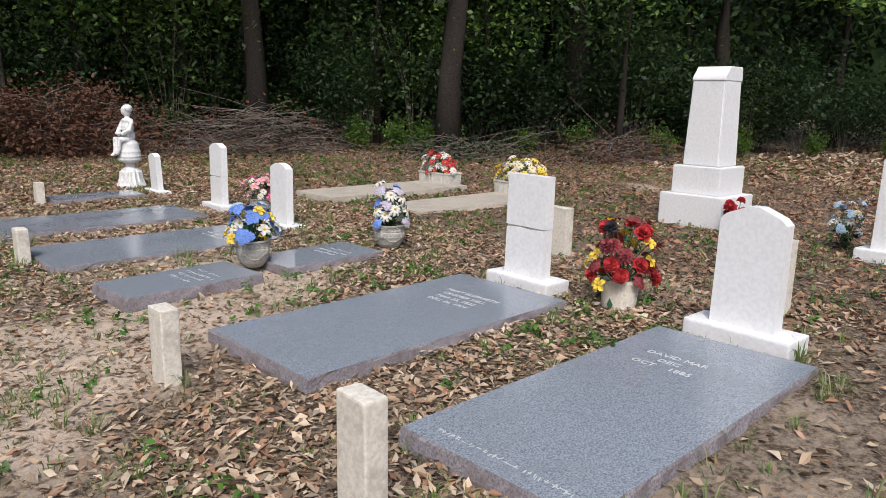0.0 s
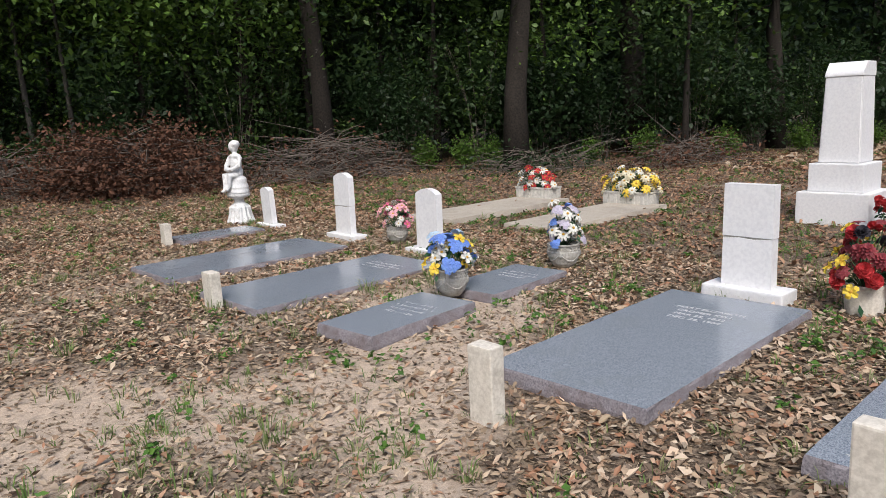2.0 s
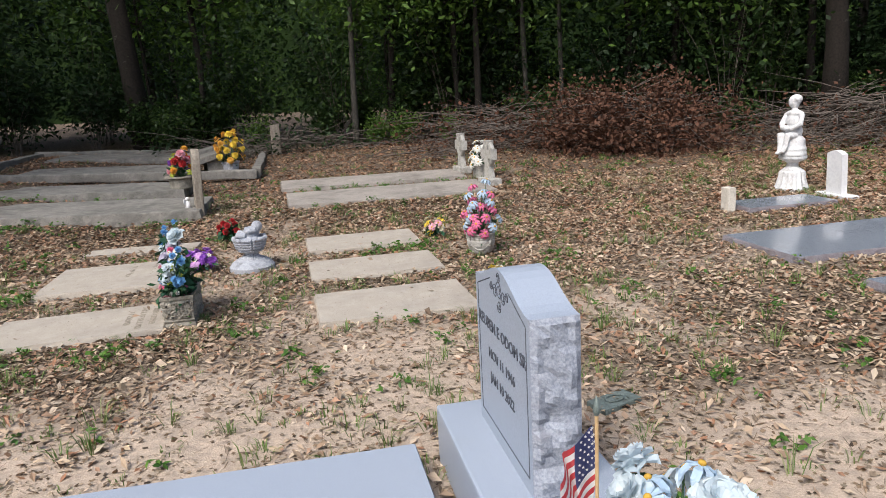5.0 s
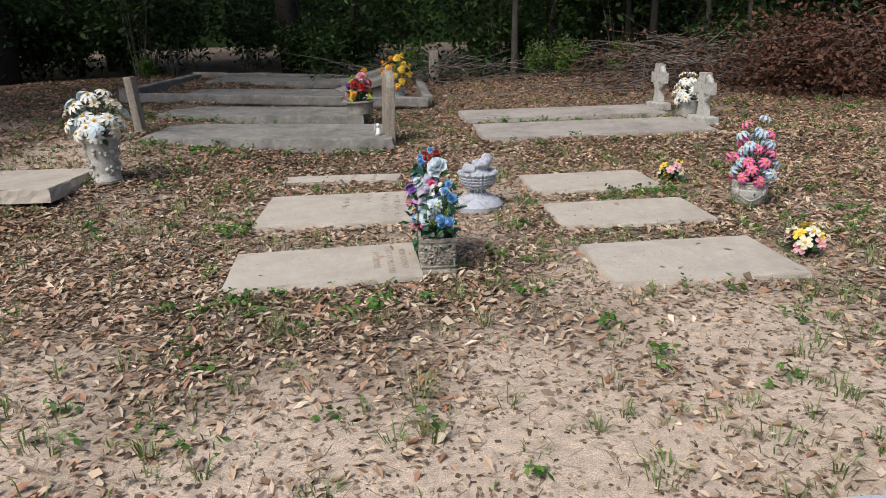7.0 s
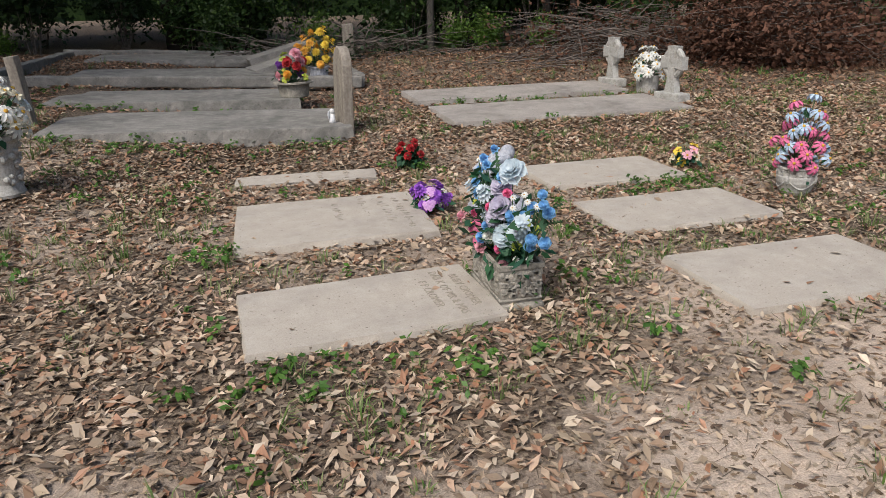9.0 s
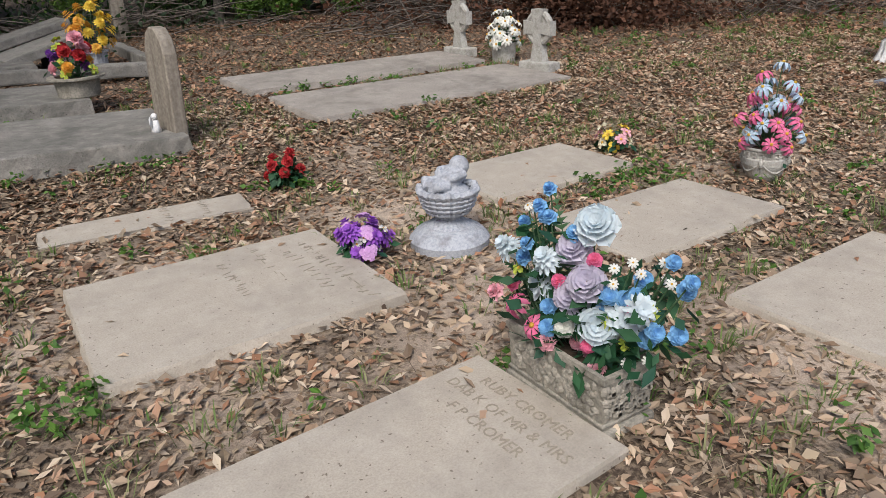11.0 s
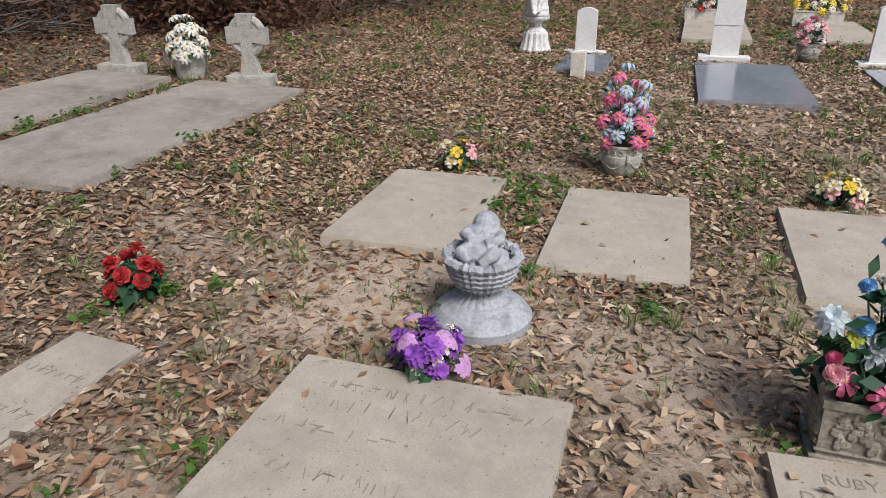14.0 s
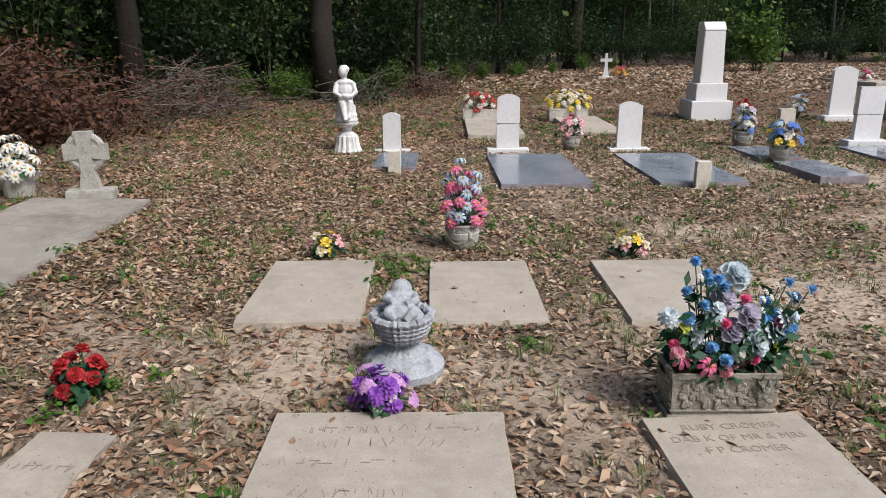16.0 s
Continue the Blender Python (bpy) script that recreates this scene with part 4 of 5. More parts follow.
def kerb():
    th = thing("grave_kerb", -4.7, 16.3, gz(-4.7, 16.3) - 0.03, 0, "low crumbling kerb round two old graves", "grave kerb", lean=(0, 3))
    for lx, ly, x, y, h in ((4.2, 0.14, 0, -1.95, 0.13), (4.2, 0.14, -0.1, 2.0, 0.2), (0.14, 3.8, -2.1, 0.02, 0.17), (0.14, 3.8, 2.08, 0.02, 0.15)):
        bm = bmesh.new()
        box(bm, lx, ly, h, pose(x, y, h / 2), 0.02)
        bmesh.ops.subdivide_edges(bm, edges=[e for e in bm.edges if e.calc_length() > 1], cuts=24)
        roughen(bm, 0.02, 4)
        part("kerb_stone", bm, CONCRETE_DARK, th)
    for x, y, rz in ((-3.55, 16.9, 8), (-3.5, 15.55, 14)):
        th = thing("broken_slab", x, y, gz(x, y) + 0.06, rz, "broken tilted slab resting on older concrete", "grave slab", "broken slabs")
        bm = bmesh.new()
        box(bm, 0.95, 0.6, 0.1, pose(0, 0, 0.17, 0, -14), 0.015)
        box(bm, 0.35, 0.5, 0.26, pose(0.2, 0, 0.04), 0.02)
        roughen(bm, 0.015, 6)
        part("fragment", bm, CONCRETE_DARK, th)


kerb()


def small_items():
    th = thing("angel_figurine", -3.25, 11.62, 0.256, 60, "tiny white angel figurine on a slab", "figurine")
    bm = bmesh.new()
    lathe(bm, [(0.035, 0), (0.028, 0.03), (0.022, 0.08)], 10)
    ball(bm, (0, 0, 0.105), 0.022)
    for s in (-1, 1):
        ball(bm, (s * 0.03, 0.018, 0.075), (0.02, 0.008, 0.035))
    me = mesh_from(bm, "angel_figurine", CAST_WHITE, True)
    m = th.matrix_world.copy()
    bpy.data.objects.remove(th)
    ob = new("angel_figurine", me)
    ob.matrix_world = m
    tagged(ob, "tiny white angel figurine on a slab", "figurine")
    th = thing("ground_marker", -0.74, 5.93, gz(-0.74, 5.93), 20, "small flat metal grave marker with a ring", "grave marker")
    bm = bmesh.new()
    box(bm, 0.22, 0.12, 0.03, pose(0, 0, 0.006), 0.006)
    part("plate", bm, BRONZE, th)
    bm = bmesh.new()
    tube(bm, [(0.045 * math.cos(i * 0.3142), 0.03 * math.sin(i * 0.3142), 0.026) for i in range(21)], [0.005] * 21, 6)
    part("ring", bm, BRONZE, th)
    th = thing("white_cross", 20.2, 3.55, 0, 80, "white stone cross far off by the woods", "stone cross")
    bm = bmesh.new()
    prism(bm, [(-0.12, 0.05), (0.12, 0.05), (0.06, 0.3), (0.045, 0.58), (0.2, 0.58), (0.2, 0.68), (0.045, 0.68), (0.045, 0.86), (-0.045, 0.86), (-0.045, 0.68), (-0.2, 0.68), (-0.2, 0.58), (-0.045, 0.58), (-0.06, 0.3)], 0.1)
    part("cross", bm, MARBLE, th)
    bm = bmesh.new()
    box(bm, 0.5, 0.3, 0.14, pose(0, 0, 0.0), 0.02)
    part("foot", bm, MARBLE_OLD, th)


small_items()


# ---- artificial flowers ----
def petals(bm, n, length, width, droop, lift, z=0.0, turn=0.0, mat=0, cup=0.2):
    """A ring of n petals, each two faces long, drooping outward."""
    for i in range(n):
        a = 2 * math.pi * i / n + turn
        ca, sa = math.cos(a), math.sin(a)
        rows = []
        for u, w in ((0.08, 0.25), (0.45, 0.9), (0.8, 0.85), (1.0, 0.15)):
            r = length * u * math.cos(droop * u)
            h = z + length * (lift * u - math.sin(droop) * u * u)
            rows.append([bm.verts.new((r * ca - s * w * width / 2 * sa, r * sa + s * w * width / 2 * ca, h + cup * width * abs(s) * 0.5)) for s in (-1, 0, 1)])
        for p, q in zip(rows, rows[1:]):
            for k in (0, 1):
                f = bm.faces.new((p[k], p[k + 1], q[k + 1], q[k]))
                f.material_index = mat


def bloom(kind, material, r):
    """The mesh of one flower head, facing up."""
    bm = bmesh.new()
    if kind == "daisy":
        petals(bm, 9, r * 1.15, r * 0.38, 0.7, 0.32)
    elif kind == "coneflower":
        petals(bm, 8, r * 1.35, r * 0.4, 0.95, 0.25)
    elif kind == "mum":
        for k in range(4):
            petals(bm, 12 - 2 * k, r * (1 - 0.2 * k), r * 0.34, 0.4, 0.1 + 0.35 * k, 0.01 * k, k * 0.4)
    elif kind == "rose":
        for k in range(5):
            petals(bm, 6 - (k > 2), r * (1 - 0.19 * k), r * 0.85 * (1 - 0.12 * k), 0.5 - 0.1 * k, 0.3 + 0.34 * k, 0.004 * k, k * 0.5, cup=0.45)
    elif kind == "lily":
        petals(bm, 5, r, r * 0.62, 0.7, 0.55, cup=0.35)
        petals(bm, 3, r * 0.55, r * 0.4, 0.3, 0.9, turn=0.4)
    else:
        rr = random.Random(2)
        for k in range(11):
            a, q = rr.uniform(0, 6.28), r * math.sqrt(rr.random()) * 0.8
            sub = bmesh.new()
            petals(sub, 5, r * 0.42, r * 0.34, 0.4, 0.2)
            bmesh.ops.transform(sub, matrix=Matrix.Translation((q * math.cos(a), q * math.sin(a), 0.5 * (r * r - q * q) ** 0.5)) @ pose(0, 0, 0, math.degrees(math.sin(a)) * -0.5, math.degrees(math.cos(a)) * 0.5), verts=sub.verts)
            tmp = bpy.data.meshes.new("floret")
            sub.to_mesh(tmp)
            sub.free()
            bm.from_mesh(tmp)
            bpy.data.meshes.remove(tmp)
    return mesh_from(bm, "flower", material)


def heart(r, material):
    bm = bmesh.new()
    ball(bm, (0, 0, r * 0.12), (r * 0.17, r * 0.17, r * 0.13), u=9, v=6)
    return mesh_from(bm, "flower_centre", material, True)


P = {
    "white": petal("white_cloth_petal", (0.80, 0.79, 0.74), (0.70, 0.71, 0.66)),
    "cream": petal("cream_cloth_petal", (0.78, 0.74, 0.58), (0.70, 0.62, 0.42)),
    "yellow": petal("yellow_cloth_petal", (0.85, 0.66, 0.06), (0.80, 0.55, 0.04)),
    "gold": petal("gold_cloth_petal", (0.75, 0.36, 0.03), (0.82, 0.50, 0.06)),
    "red": petal("red_cloth_petal", (0.58, 0.014, 0.02), (0.42, 0.008, 0.015)),
    "maroon": petal("maroon_cloth_petal", (0.20, 0.012, 0.025), (0.30, 0.02, 0.03)),
    "pink": petal("pink_cloth_petal", (0.82, 0.20, 0.38), (0.76, 0.13, 0.30)),
    "rose": petal("pale_pink_cloth_petal", (0.80, 0.46, 0.52), (0.78, 0.36, 0.44)),
    "blue": petal("blue_cloth_petal", (0.17, 0.42, 0.72), (0.25, 0.52, 0.78)),
    "deep": petal("deep_blue_cloth_petal", (0.12, 0.24, 0.68), (0.18, 0.34, 0.74)),
    "sky": petal("pale_blue_cloth_petal", (0.42, 0.58, 0.74), (0.52, 0.66, 0.78)),
    "ice": petal("ice_blue_cloth_petal", (0.56, 0.66, 0.72), (0.66, 0.73, 0.76)),
    "lilac": petal("lilac_cloth_petal", (0.52, 0.48, 0.60), (0.60, 0.56, 0.66)),
    "mauve": petal("mauve_cloth_petal", (0.58, 0.30, 0.62), (0.68, 0.42, 0.70)),
    "purple": petal("purple_cloth_petal", (0.24, 0.05, 0.46), (0.36, 0.10, 0.58)),
    "black": petal("black_cloth_petal", (0.012, 0.01, 0.02), (0.02, 0.015, 0.03)),
    "lime": petal("lime_cloth_leaf", (0.45, 0.52, 0.05), (0.36, 0.46, 0.04)),
}
YELLOW_EYE = petal("yellow_flower_eye", (0.75, 0.48, 0.04), (0.62, 0.34, 0.03))
BLOOMS = {}


def bouquet(x, y, z, r, h, mixed, seed, label, leaves=60, spike=0, group="bouquets", low=0.25, leaf_size=0.06, sy=1.0, fern=0):
    """A dome of artificial flowers: mixed lists (kind, colour, head radius, how many)."""
    th = thing("flower_bouquet", x, y, z, 0, label, "artificial flowers", group)
    rr = random.Random(seed)
    heads = [m for m in mixed for _ in range(m[3])]
    rr.shuffle(heads)
    stems = bmesh.new()
    cents = []
    n = len(heads)
    for i, (kind, colour, hr, _) in enumerate(heads):
        zc = 1 - (i + 0.5) / n * (1.0 - low * 0.2)
        a = i * 2.39996 + rr.uniform(-0.25, 0.25)
        q = math.sqrt(max(0, 1 - zc * zc))
        k = rr.uniform(0.62, 1.22)
        q = q ** 0.45
        p = Vector((r * q * math.cos(a) * k, r * q * math.sin(a) * k * sy, h * (low + (1 - low) * zc) * rr.uniform(0.8, 1.08)))
        tube(stems, [(0, 0, -0.03), p * 0.55 + Vector((0, 0, 0.02)), p], [0.004, 0.003, 0.0025], 5)
        key = (kind, colour, hr)
        if key not in BLOOMS:
            BLOOMS[key] = (bloom(kind, P[colour], hr), heart(hr, YELLOW_EYE) if kind in ("daisy", "coneflower", "lily") else None)
        d = Vector((q * math.cos(a), q * math.sin(a), zc * 0.9 + 0.35)).normalized()
        m = Matrix.Translation(p) @ d.to_track_quat("Z", "Y").to_matrix().to_4x4() @ pose(0, 0, 0, 0, 0, rr.uniform(0, 360))
        fl = part("flower", BLOOMS[key][0], None, th, at=m)
        if BLOOMS[key][1]:
            part("flower_centre", BLOOMS[key][1], None, fl)
        cents.append(tuple(p * 0.72))
    part("stem", stems, STEM, th)
    if leaves:
        me = leaf_cloud("foliage", cents, (r * 0.2, r * 0.2, h * 0.1), int(leaves * 1.3), leaf_size, FABRIC_LEAF, seed + 200)
        part("foliage", me, None, th)
    for f in range(fern):
        bm = bmesh.new()
        a = rr.uniform(0, 6.28) if f else 1.9
        top = Vector((math.cos(a) * r * (0.5 if not f else 0.95), math.sin(a) * r * (0.5 if not f else 0.95), h * (1.22 if not f else 0.85)))
        rib = [Vector((0, 0, 0)).lerp(top, u) + Vector((0, 0, 0.05 * math.sin(u * 3.14))) for u in [k / 14 for k in range(15)]]
        tube(bm, rib, [0.003] * 15, 4)
        side = top.cross(Vector((0, 0, 1))).normalized()
        for k in range(4, 15):
            wl = 0.075 * (1.15 - k / 14)
            for s in (-1, 1):
                b0 = rib[k]
                e = b0 + side * s * wl + Vector((0, 0, 0.012))
                bm.faces.new([bm.verts.new(v) for v in (b0 - Vector((0, 0, 0.006)), e, b0 + Vector((0, 0, 0.012)))])
        part("fern_frond", bm, STEM, th, "plastic fern frond")
    return th


def head_at(th, stems, kind, colour, hr, u, v, rr):
    """One flower head in a wide spray: u along the spray's face, v above the rim."""
    hr *= 1.22
    key = (kind, colour, hr)
    if key not in BLOOMS:
        BLOOMS[key] = (bloom(kind, P[colour], hr), heart(hr, YELLOW_EYE) if kind in ("daisy", "coneflower", "lily") else None)
    out = 0.075 - 0.16 * v + rr.uniform(-0.05, 0.05)
    p = Vector((0.35 * u - 0.8 * out, -1.25 * u - 0.3 * out, v))
    d = Vector((-0.75, -3.5 * u - 0.45, 0.5 + 1.2 * v)).normalized()
    tube(stems, [(p.x * 0.3, p.y * 0.45, -0.03), (p.x * 0.75, p.y * 0.8, v * 0.6), p], [0.004, 0.003, 0.0022], 5)
    fl = part("flower", BLOOMS[key][0], None, th, at=Matrix.Translation(p) @ d.to_track_quat("Z", "Y").to_matrix().to_4x4() @ pose(0, 0, 0, 0, 0, rr.uniform(0, 360)))
    if BLOOMS[key][1]:
        part("flower_centre", BLOOMS[key][1], None, fl)
    return tuple(p)


def trough_spray():
    th = thing("flower_bouquet", -2.845, 8.06, 0.185, 0, "large mixed spray of blue, white, lilac and pink flowers", "artificial flowers", "bouquets")
    rr = random.Random(21)
    stems = bmesh.new()
    cents = []
    sorts = (
        ("rose", "ice", 0.062, ((0.03, 0.37), (0.07, 0.11))),
        ("rose", "lilac", 0.056, ((-0.015, 0.29), (0.04, 0.23), (0.0, 0.17))),
        ("mum", "ice", 0.06, ((-0.09, 0.165), (0.13, 0.15))),
        ("mum", "ice", 0.042, ((-0.065, 0.265), (-0.19, 0.245), (0.17, 0.21))),
        ("coneflower", "pink", 0.042, ((-0.085, 0.06), (0.09, 0.05), (-0.16, 0.09))),
        ("rose", "white", 0.03, ((0.0, 0.09), (-0.01, 0.11), (0.12, 0.09))),
        ("rose", "rose", 0.028, ((0.045, 0.05), (0.02, 0.035), (0.05, 0.0), (0.085, -0.005), (-0.19, 0.12), (-0.04, 0.03))),
        ("rose", "pink", 0.022, ((-0.03, 0.21), (0.045, 0.29), (-0.17, 0.13), (0.15, 0.19), (0.06, 0.06))),
        ("rose", "blue", 0.027, ((-0.135, 0.235), (-0.06, 0.11), (-0.04, 0.075), (0.145, 0.25), (0.09, 0.21), (0.12, 0.2), (0.145, 0.22), (0.24, 0.26), (0.195, 0.14), (0.235, 0.135), (0.175, 0.105), (0.075, 0.16), (-0.015, 0.34))),
        ("rose", "blue", 0.021, ((-0.095, 0.44), (-0.092, 0.41), (-0.08, 0.38), (-0.06, 0.39), (-0.14, 0.34), (-0.11, 0.3), (0.26, 0.31), (0.21, 0.33))),
        ("lily", "lime", 0.026, ((0.18, 0.21), (0.175, 0.165), (0.1, 0.14), (0.145, 0.1), (-0.06, 0.02), (-0.15, 0.2))),
        ("daisy", "white", 0.015, ((-0.1, 0.35), (-0.12, 0.41), (-0.11, 0.4), (0.19, 0.32), (0.15, 0.285), (0.195, 0.27), (0.1, 0.25), (0.1, 0.295), (0.185, 0.05), (0.15, 0.045), (0.13, 0.31), (0.22, 0.29))),
    )
    for kind, colour, hr, places in sorts:
        for u, v in places:
            p = head_at(th, stems, kind, colour, hr, u, v, rr)
            cents.append((p[0] * 0.85, p[1] * 0.85, p[2] * 0.8))
    part("stem", stems, STEM, th)
    low = [(0.04 * math.cos(k), 0.16 * math.sin(k * 1.7), 0.03 + 0.05 * (k % 3)) for k in range(16)]
    part("foliage", leaf_cloud("foliage", cents, (0.03, 0.03, 0.03), 260, 0.06, FABRIC_LEAF, 221), None, th)
    part("foliage", leaf_cloud("foliage", low, (0.03, 0.04, 0.03), 240, 0.065, FABRIC_LEAF, 222), None, th)
    for u, v, out in ((-0.08, 0.43, -0.03), (-0.12, 0.33, 0.0), (0.25, 0.29, -0.06), (0.22, 0.2, -0.1), (-0.2, 0.2, 0.02)):
        bm = bmesh.new()
        top = Vector((0.35 * u - 0.8 * out, -1.25 * u - 0.3 * out, v))
        rib = [top * (k / 18) + Vector((0, 0, 0.04 * math.sin(k / 18 * math.pi))) for k in range(19)]
        tube(bm, rib, [0.0026] * 19, 4)
        side = top.cross(Vector((0.53, 0.847, 0.2))).normalized()
        for k in range(6, 19):
            wl = 0.065 * (1.12 - k / 18)
            for q in (-1, 1):
                e = rib[k] + side * q * wl + top.normalized() * wl * 0.45
                bm.faces.new([bm.verts.new(c) for c in (rib[k] - top.normalized() * 0.007, e, rib[k] + top.normalized() * 0.008)])
        part("fern_frond", bm, STEM, th, "plastic fern frond")


trough_spray()
bouquet(-0.52, 9.03, 0.18, 0.155, 0.43, [("coneflower", "pink", 0.056, 20), ("coneflower", "sky", 0.056, 18)], 22, "tall bunch of pink and pale blue daisies", 40, low=0.02)
bouquet(-2.88, 9.4, 0.03, 0.10, 0.15, [("mum", "purple", 0.052, 12), ("hydrangea", "mauve", 0.045, 5), ("lily", "white", 0.032, 5)], 23, "low mound of purple and lilac cloth flowers", 50, low=0.15)
bouquet(-2.75, 10.67, 0.02, 0.085, 0.18, [("rose", "red", 0.042, 10)], 24, "bunch of red cloth roses on the ground", 150, low=0.3)
for bx, by, sd in ((-0.74, 9.97, 25), (-0.74, 7.88, 26)):
    bouquet(bx, by, gz(bx, by), 0.10, 0.17, [("lily", "cream", 0.058, 6), ("lily", "yellow", 0.055, 4), ("lily", "rose", 0.055, 3)], sd, "small spray of yellow and cream frangipani flowers", 60, low=0.3, group="ground sprays")
bouquet(2.665, 5.33, 0.25, 0.16, 0.25, [("hydrangea", "deep", 0.075, 8), ("lily", "yellow", 0.065, 8), ("lily", "white", 0.065, 8), ("hydrangea", "sky", 0.06, 3)], 27, "yellow, blue and white flowers in a pot", 70, low=0.1)
bouquet(3.88, 5.28, 0.23, 0.13, 0.38, [("daisy", "white", 0.065, 17), ("hydrangea", "lilac", 0.06, 6), ("hydrangea", "deep", 0.05, 4)], 28, "white daisies and lavender flowers in a pot", 60, low=0.05)
bouquet(3.9, 7.51, 0.19, 0.16, 0.3, [("lily", "rose", 0.065, 10), ("lily", "pink", 0.06, 8), ("daisy", "white", 0.045, 6)], 29, "pink and white flowers in a pot", 40, low=0.1)
bouquet(7.05, 1.45, 0.18, 0.16, 0.34, [("hydrangea", "mauve", 0.07, 12), ("lily", "purple", 0.05, 5)], 30, "lilac flowers in a pot", 50)
bouquet(3.95, 3.06, 0.2, 0.19, 0.42, [("rose", "red", 0.062, 12), ("mum", "maroon", 0.06, 7), ("hydrangea", "maroon", 0.055, 8), ("lily", "yellow", 0.062, 11), ("rose", "black", 0.055, 2)], 31, "dark red roses with yellow leaves in a tub", 50, low=0.0)
bouquet(7.2, 3.9, 0.03, 0.11, 0.3, [("rose", "red", 0.055, 9)], 32, "bunch of red roses beside a monument", 40, low=0.5)
bouquet(7.35, 2.92, 0.0, 0.13, 0.46, [("hydrangea", "sky", 0.06, 8), ("daisy", "white", 0.055, 8), ("lily", "cream", 0.05, 4)], 33, "pale blue and white flowers beside a headstone", 50, low=0.3)
bouquet(7.37, 8.53, 0.2, 0.17, 0.34, [("daisy", "white", 0.07, 24), ("lily", "red", 0.07, 20)], 34, "red and white flowers filling a trough", 70, sy=1.75, low=0.05)
bouquet(7.42, 6.98, 0.2, 0.19, 0.36, [("daisy", "cream", 0.075, 22), ("daisy", "yellow", 0.075, 20), ("daisy", "white", 0.065, 10)], 35, "yellow and cream daisies filling a trough", 70, sy=2.1, low=0.05)
bouquet(0.5, 12.78, 0.34, 0.16, 0.34, [("daisy", "white", 0.07, 36)], 36, "white cloth lilies in a tub between crosses", 50, low=0.05)
bouquet(-3.5, 13.08, 0.46, 0.16, 0.36, [("rose", "rose", 0.075, 4), ("rose", "red", 0.065, 4), ("mum", "purple", 0.06, 4), ("rose", "gold", 0.055, 4), ("lily", "lime", 0.06, 6)], 37, "bright mixed roses in a stone bowl", 70, low=0.1)
bouquet(-3.05, 15.29, 0.42, 0.2, 0.55, [("mum", "yellow", 0.07, 12), ("mum", "gold", 0.07, 12)], 38, "yellow and orange flowers in a fluted tub", 40, low=0.1)
bouquet(-5.5, 10.2, 0.53, 0.2, 0.36, [("daisy", "white", 0.08, 22), ("hydrangea", "ice", 0.075, 8), ("lily", "cream", 0.06, 8)], 39, "white and pale blue flowers in a tall urn", 70, low=0.05)
bouquet(-1.21, 4.58, 0.19, 0.18, 0.3, [("coneflower", "sky", 0.062, 16), ("rose", "ice", 0.075, 8), ("coneflower", "ice", 0.06, 10)], 40, "pale blue and white flowers beside a headstone", 40, low=0.1)
bouquet(20.4, 3.0, 0.02, 0.2, 0.4, [("mum", "gold", 0.08, 8), ("rose", "pink", 0.07, 5)], 41, "orange and pink flowers by a far cross", 40)
bouquet(16.1, -3.2, 0.12, 0.2, 0.3, [("daisy", "white", 0.08, 10), ("rose", "pink", 0.07, 5)], 42, "white and pink flowers on a far slab", 40)


# ---- the small flag ----
def flag():
    th = thing("stick_flag", -1.42, 4.57, 0.03, 0, "small cloth flag drooping on a wooden stick", "flag", lean=(-2, 1))
    bm = bmesh.new()
    tube(bm, [(0, 0, -0.1), (0, 0, 0.63)], [0.0045, 0.0045], 8)
    part("stick", bm, stone("pale_dowel", (0.55, 0.38, 0.2), (0.45, 0.3, 0.15), (0.35, 0.22, 0.1), 0.5, 60, 9), th)
    bm = bmesh.new()
    lathe(bm, [(0.004, 0.628), (0.009, 0.64), (0.006, 0.655), (0.0015, 0.675)], 10)
    part("finial", bm, BRONZE, th, "gold spear tip", smooth=True)
    mats = [petal("red_flag_cloth", (0.55, 0.03, 0.04), (0.55, 0.03, 0.04)), petal("white_flag_cloth", (0.8, 0.79, 0.77), (0.8, 0.79, 0.77)), petal("navy_flag_cloth", (0.02, 0.03, 0.13), (0.02, 0.03, 0.13))]
    bm = bmesh.new()
    nu, nv = 26, 26
    def at(u, v):
        sag = u * 0.8
        x = -0.012 - 0.095 * u * (1 - 0.35 * v) + 0.012 * math.sin(9 * u + 3 * v)
        y = 0.022 * math.sin(11 * u + 2 * v) * (0.2 + u)
        z = 0.61 - 0.2 * v - 0.13 * sag * (0.6 + 0.5 * u) - 0.02 * v * u
        return Vector((x, y - 0.01 * u, z))
    g = [[bm.verts.new(at(i / nu, j / nv)) for i in range(nu + 1)] for j in range(nv + 1)]
    for j in range(nv):
        for i in range(nu):
            f = bm.faces.new((g[j][i], g[j][i + 1], g[j + 1][i + 1], g[j + 1][i]))
            f.material_index = 2 if (i < 0.4 * nu and j < 14) else (j // 2) % 2
    part("cloth", bm, mats, th, smooth=True)
    bm = bmesh.new()
    for r in range(6):
        for c in range(5):
            p = at(0.03 + 0.075 * c, 0.04 + 0.085 * r)
            for s in (-1, 1):
                vs = []
                for k in range(10):
                    q = 0.0042 if k % 2 == 0 else 0.0018
                    a = k * math.pi / 5
                    vs.append(bm.verts.new(p + Vector((q * math.sin(a), s * 0.0018, q * math.cos(a)))))
                bm.faces.new(vs)
    part("star_field", bm, mats[1], th)


flag()


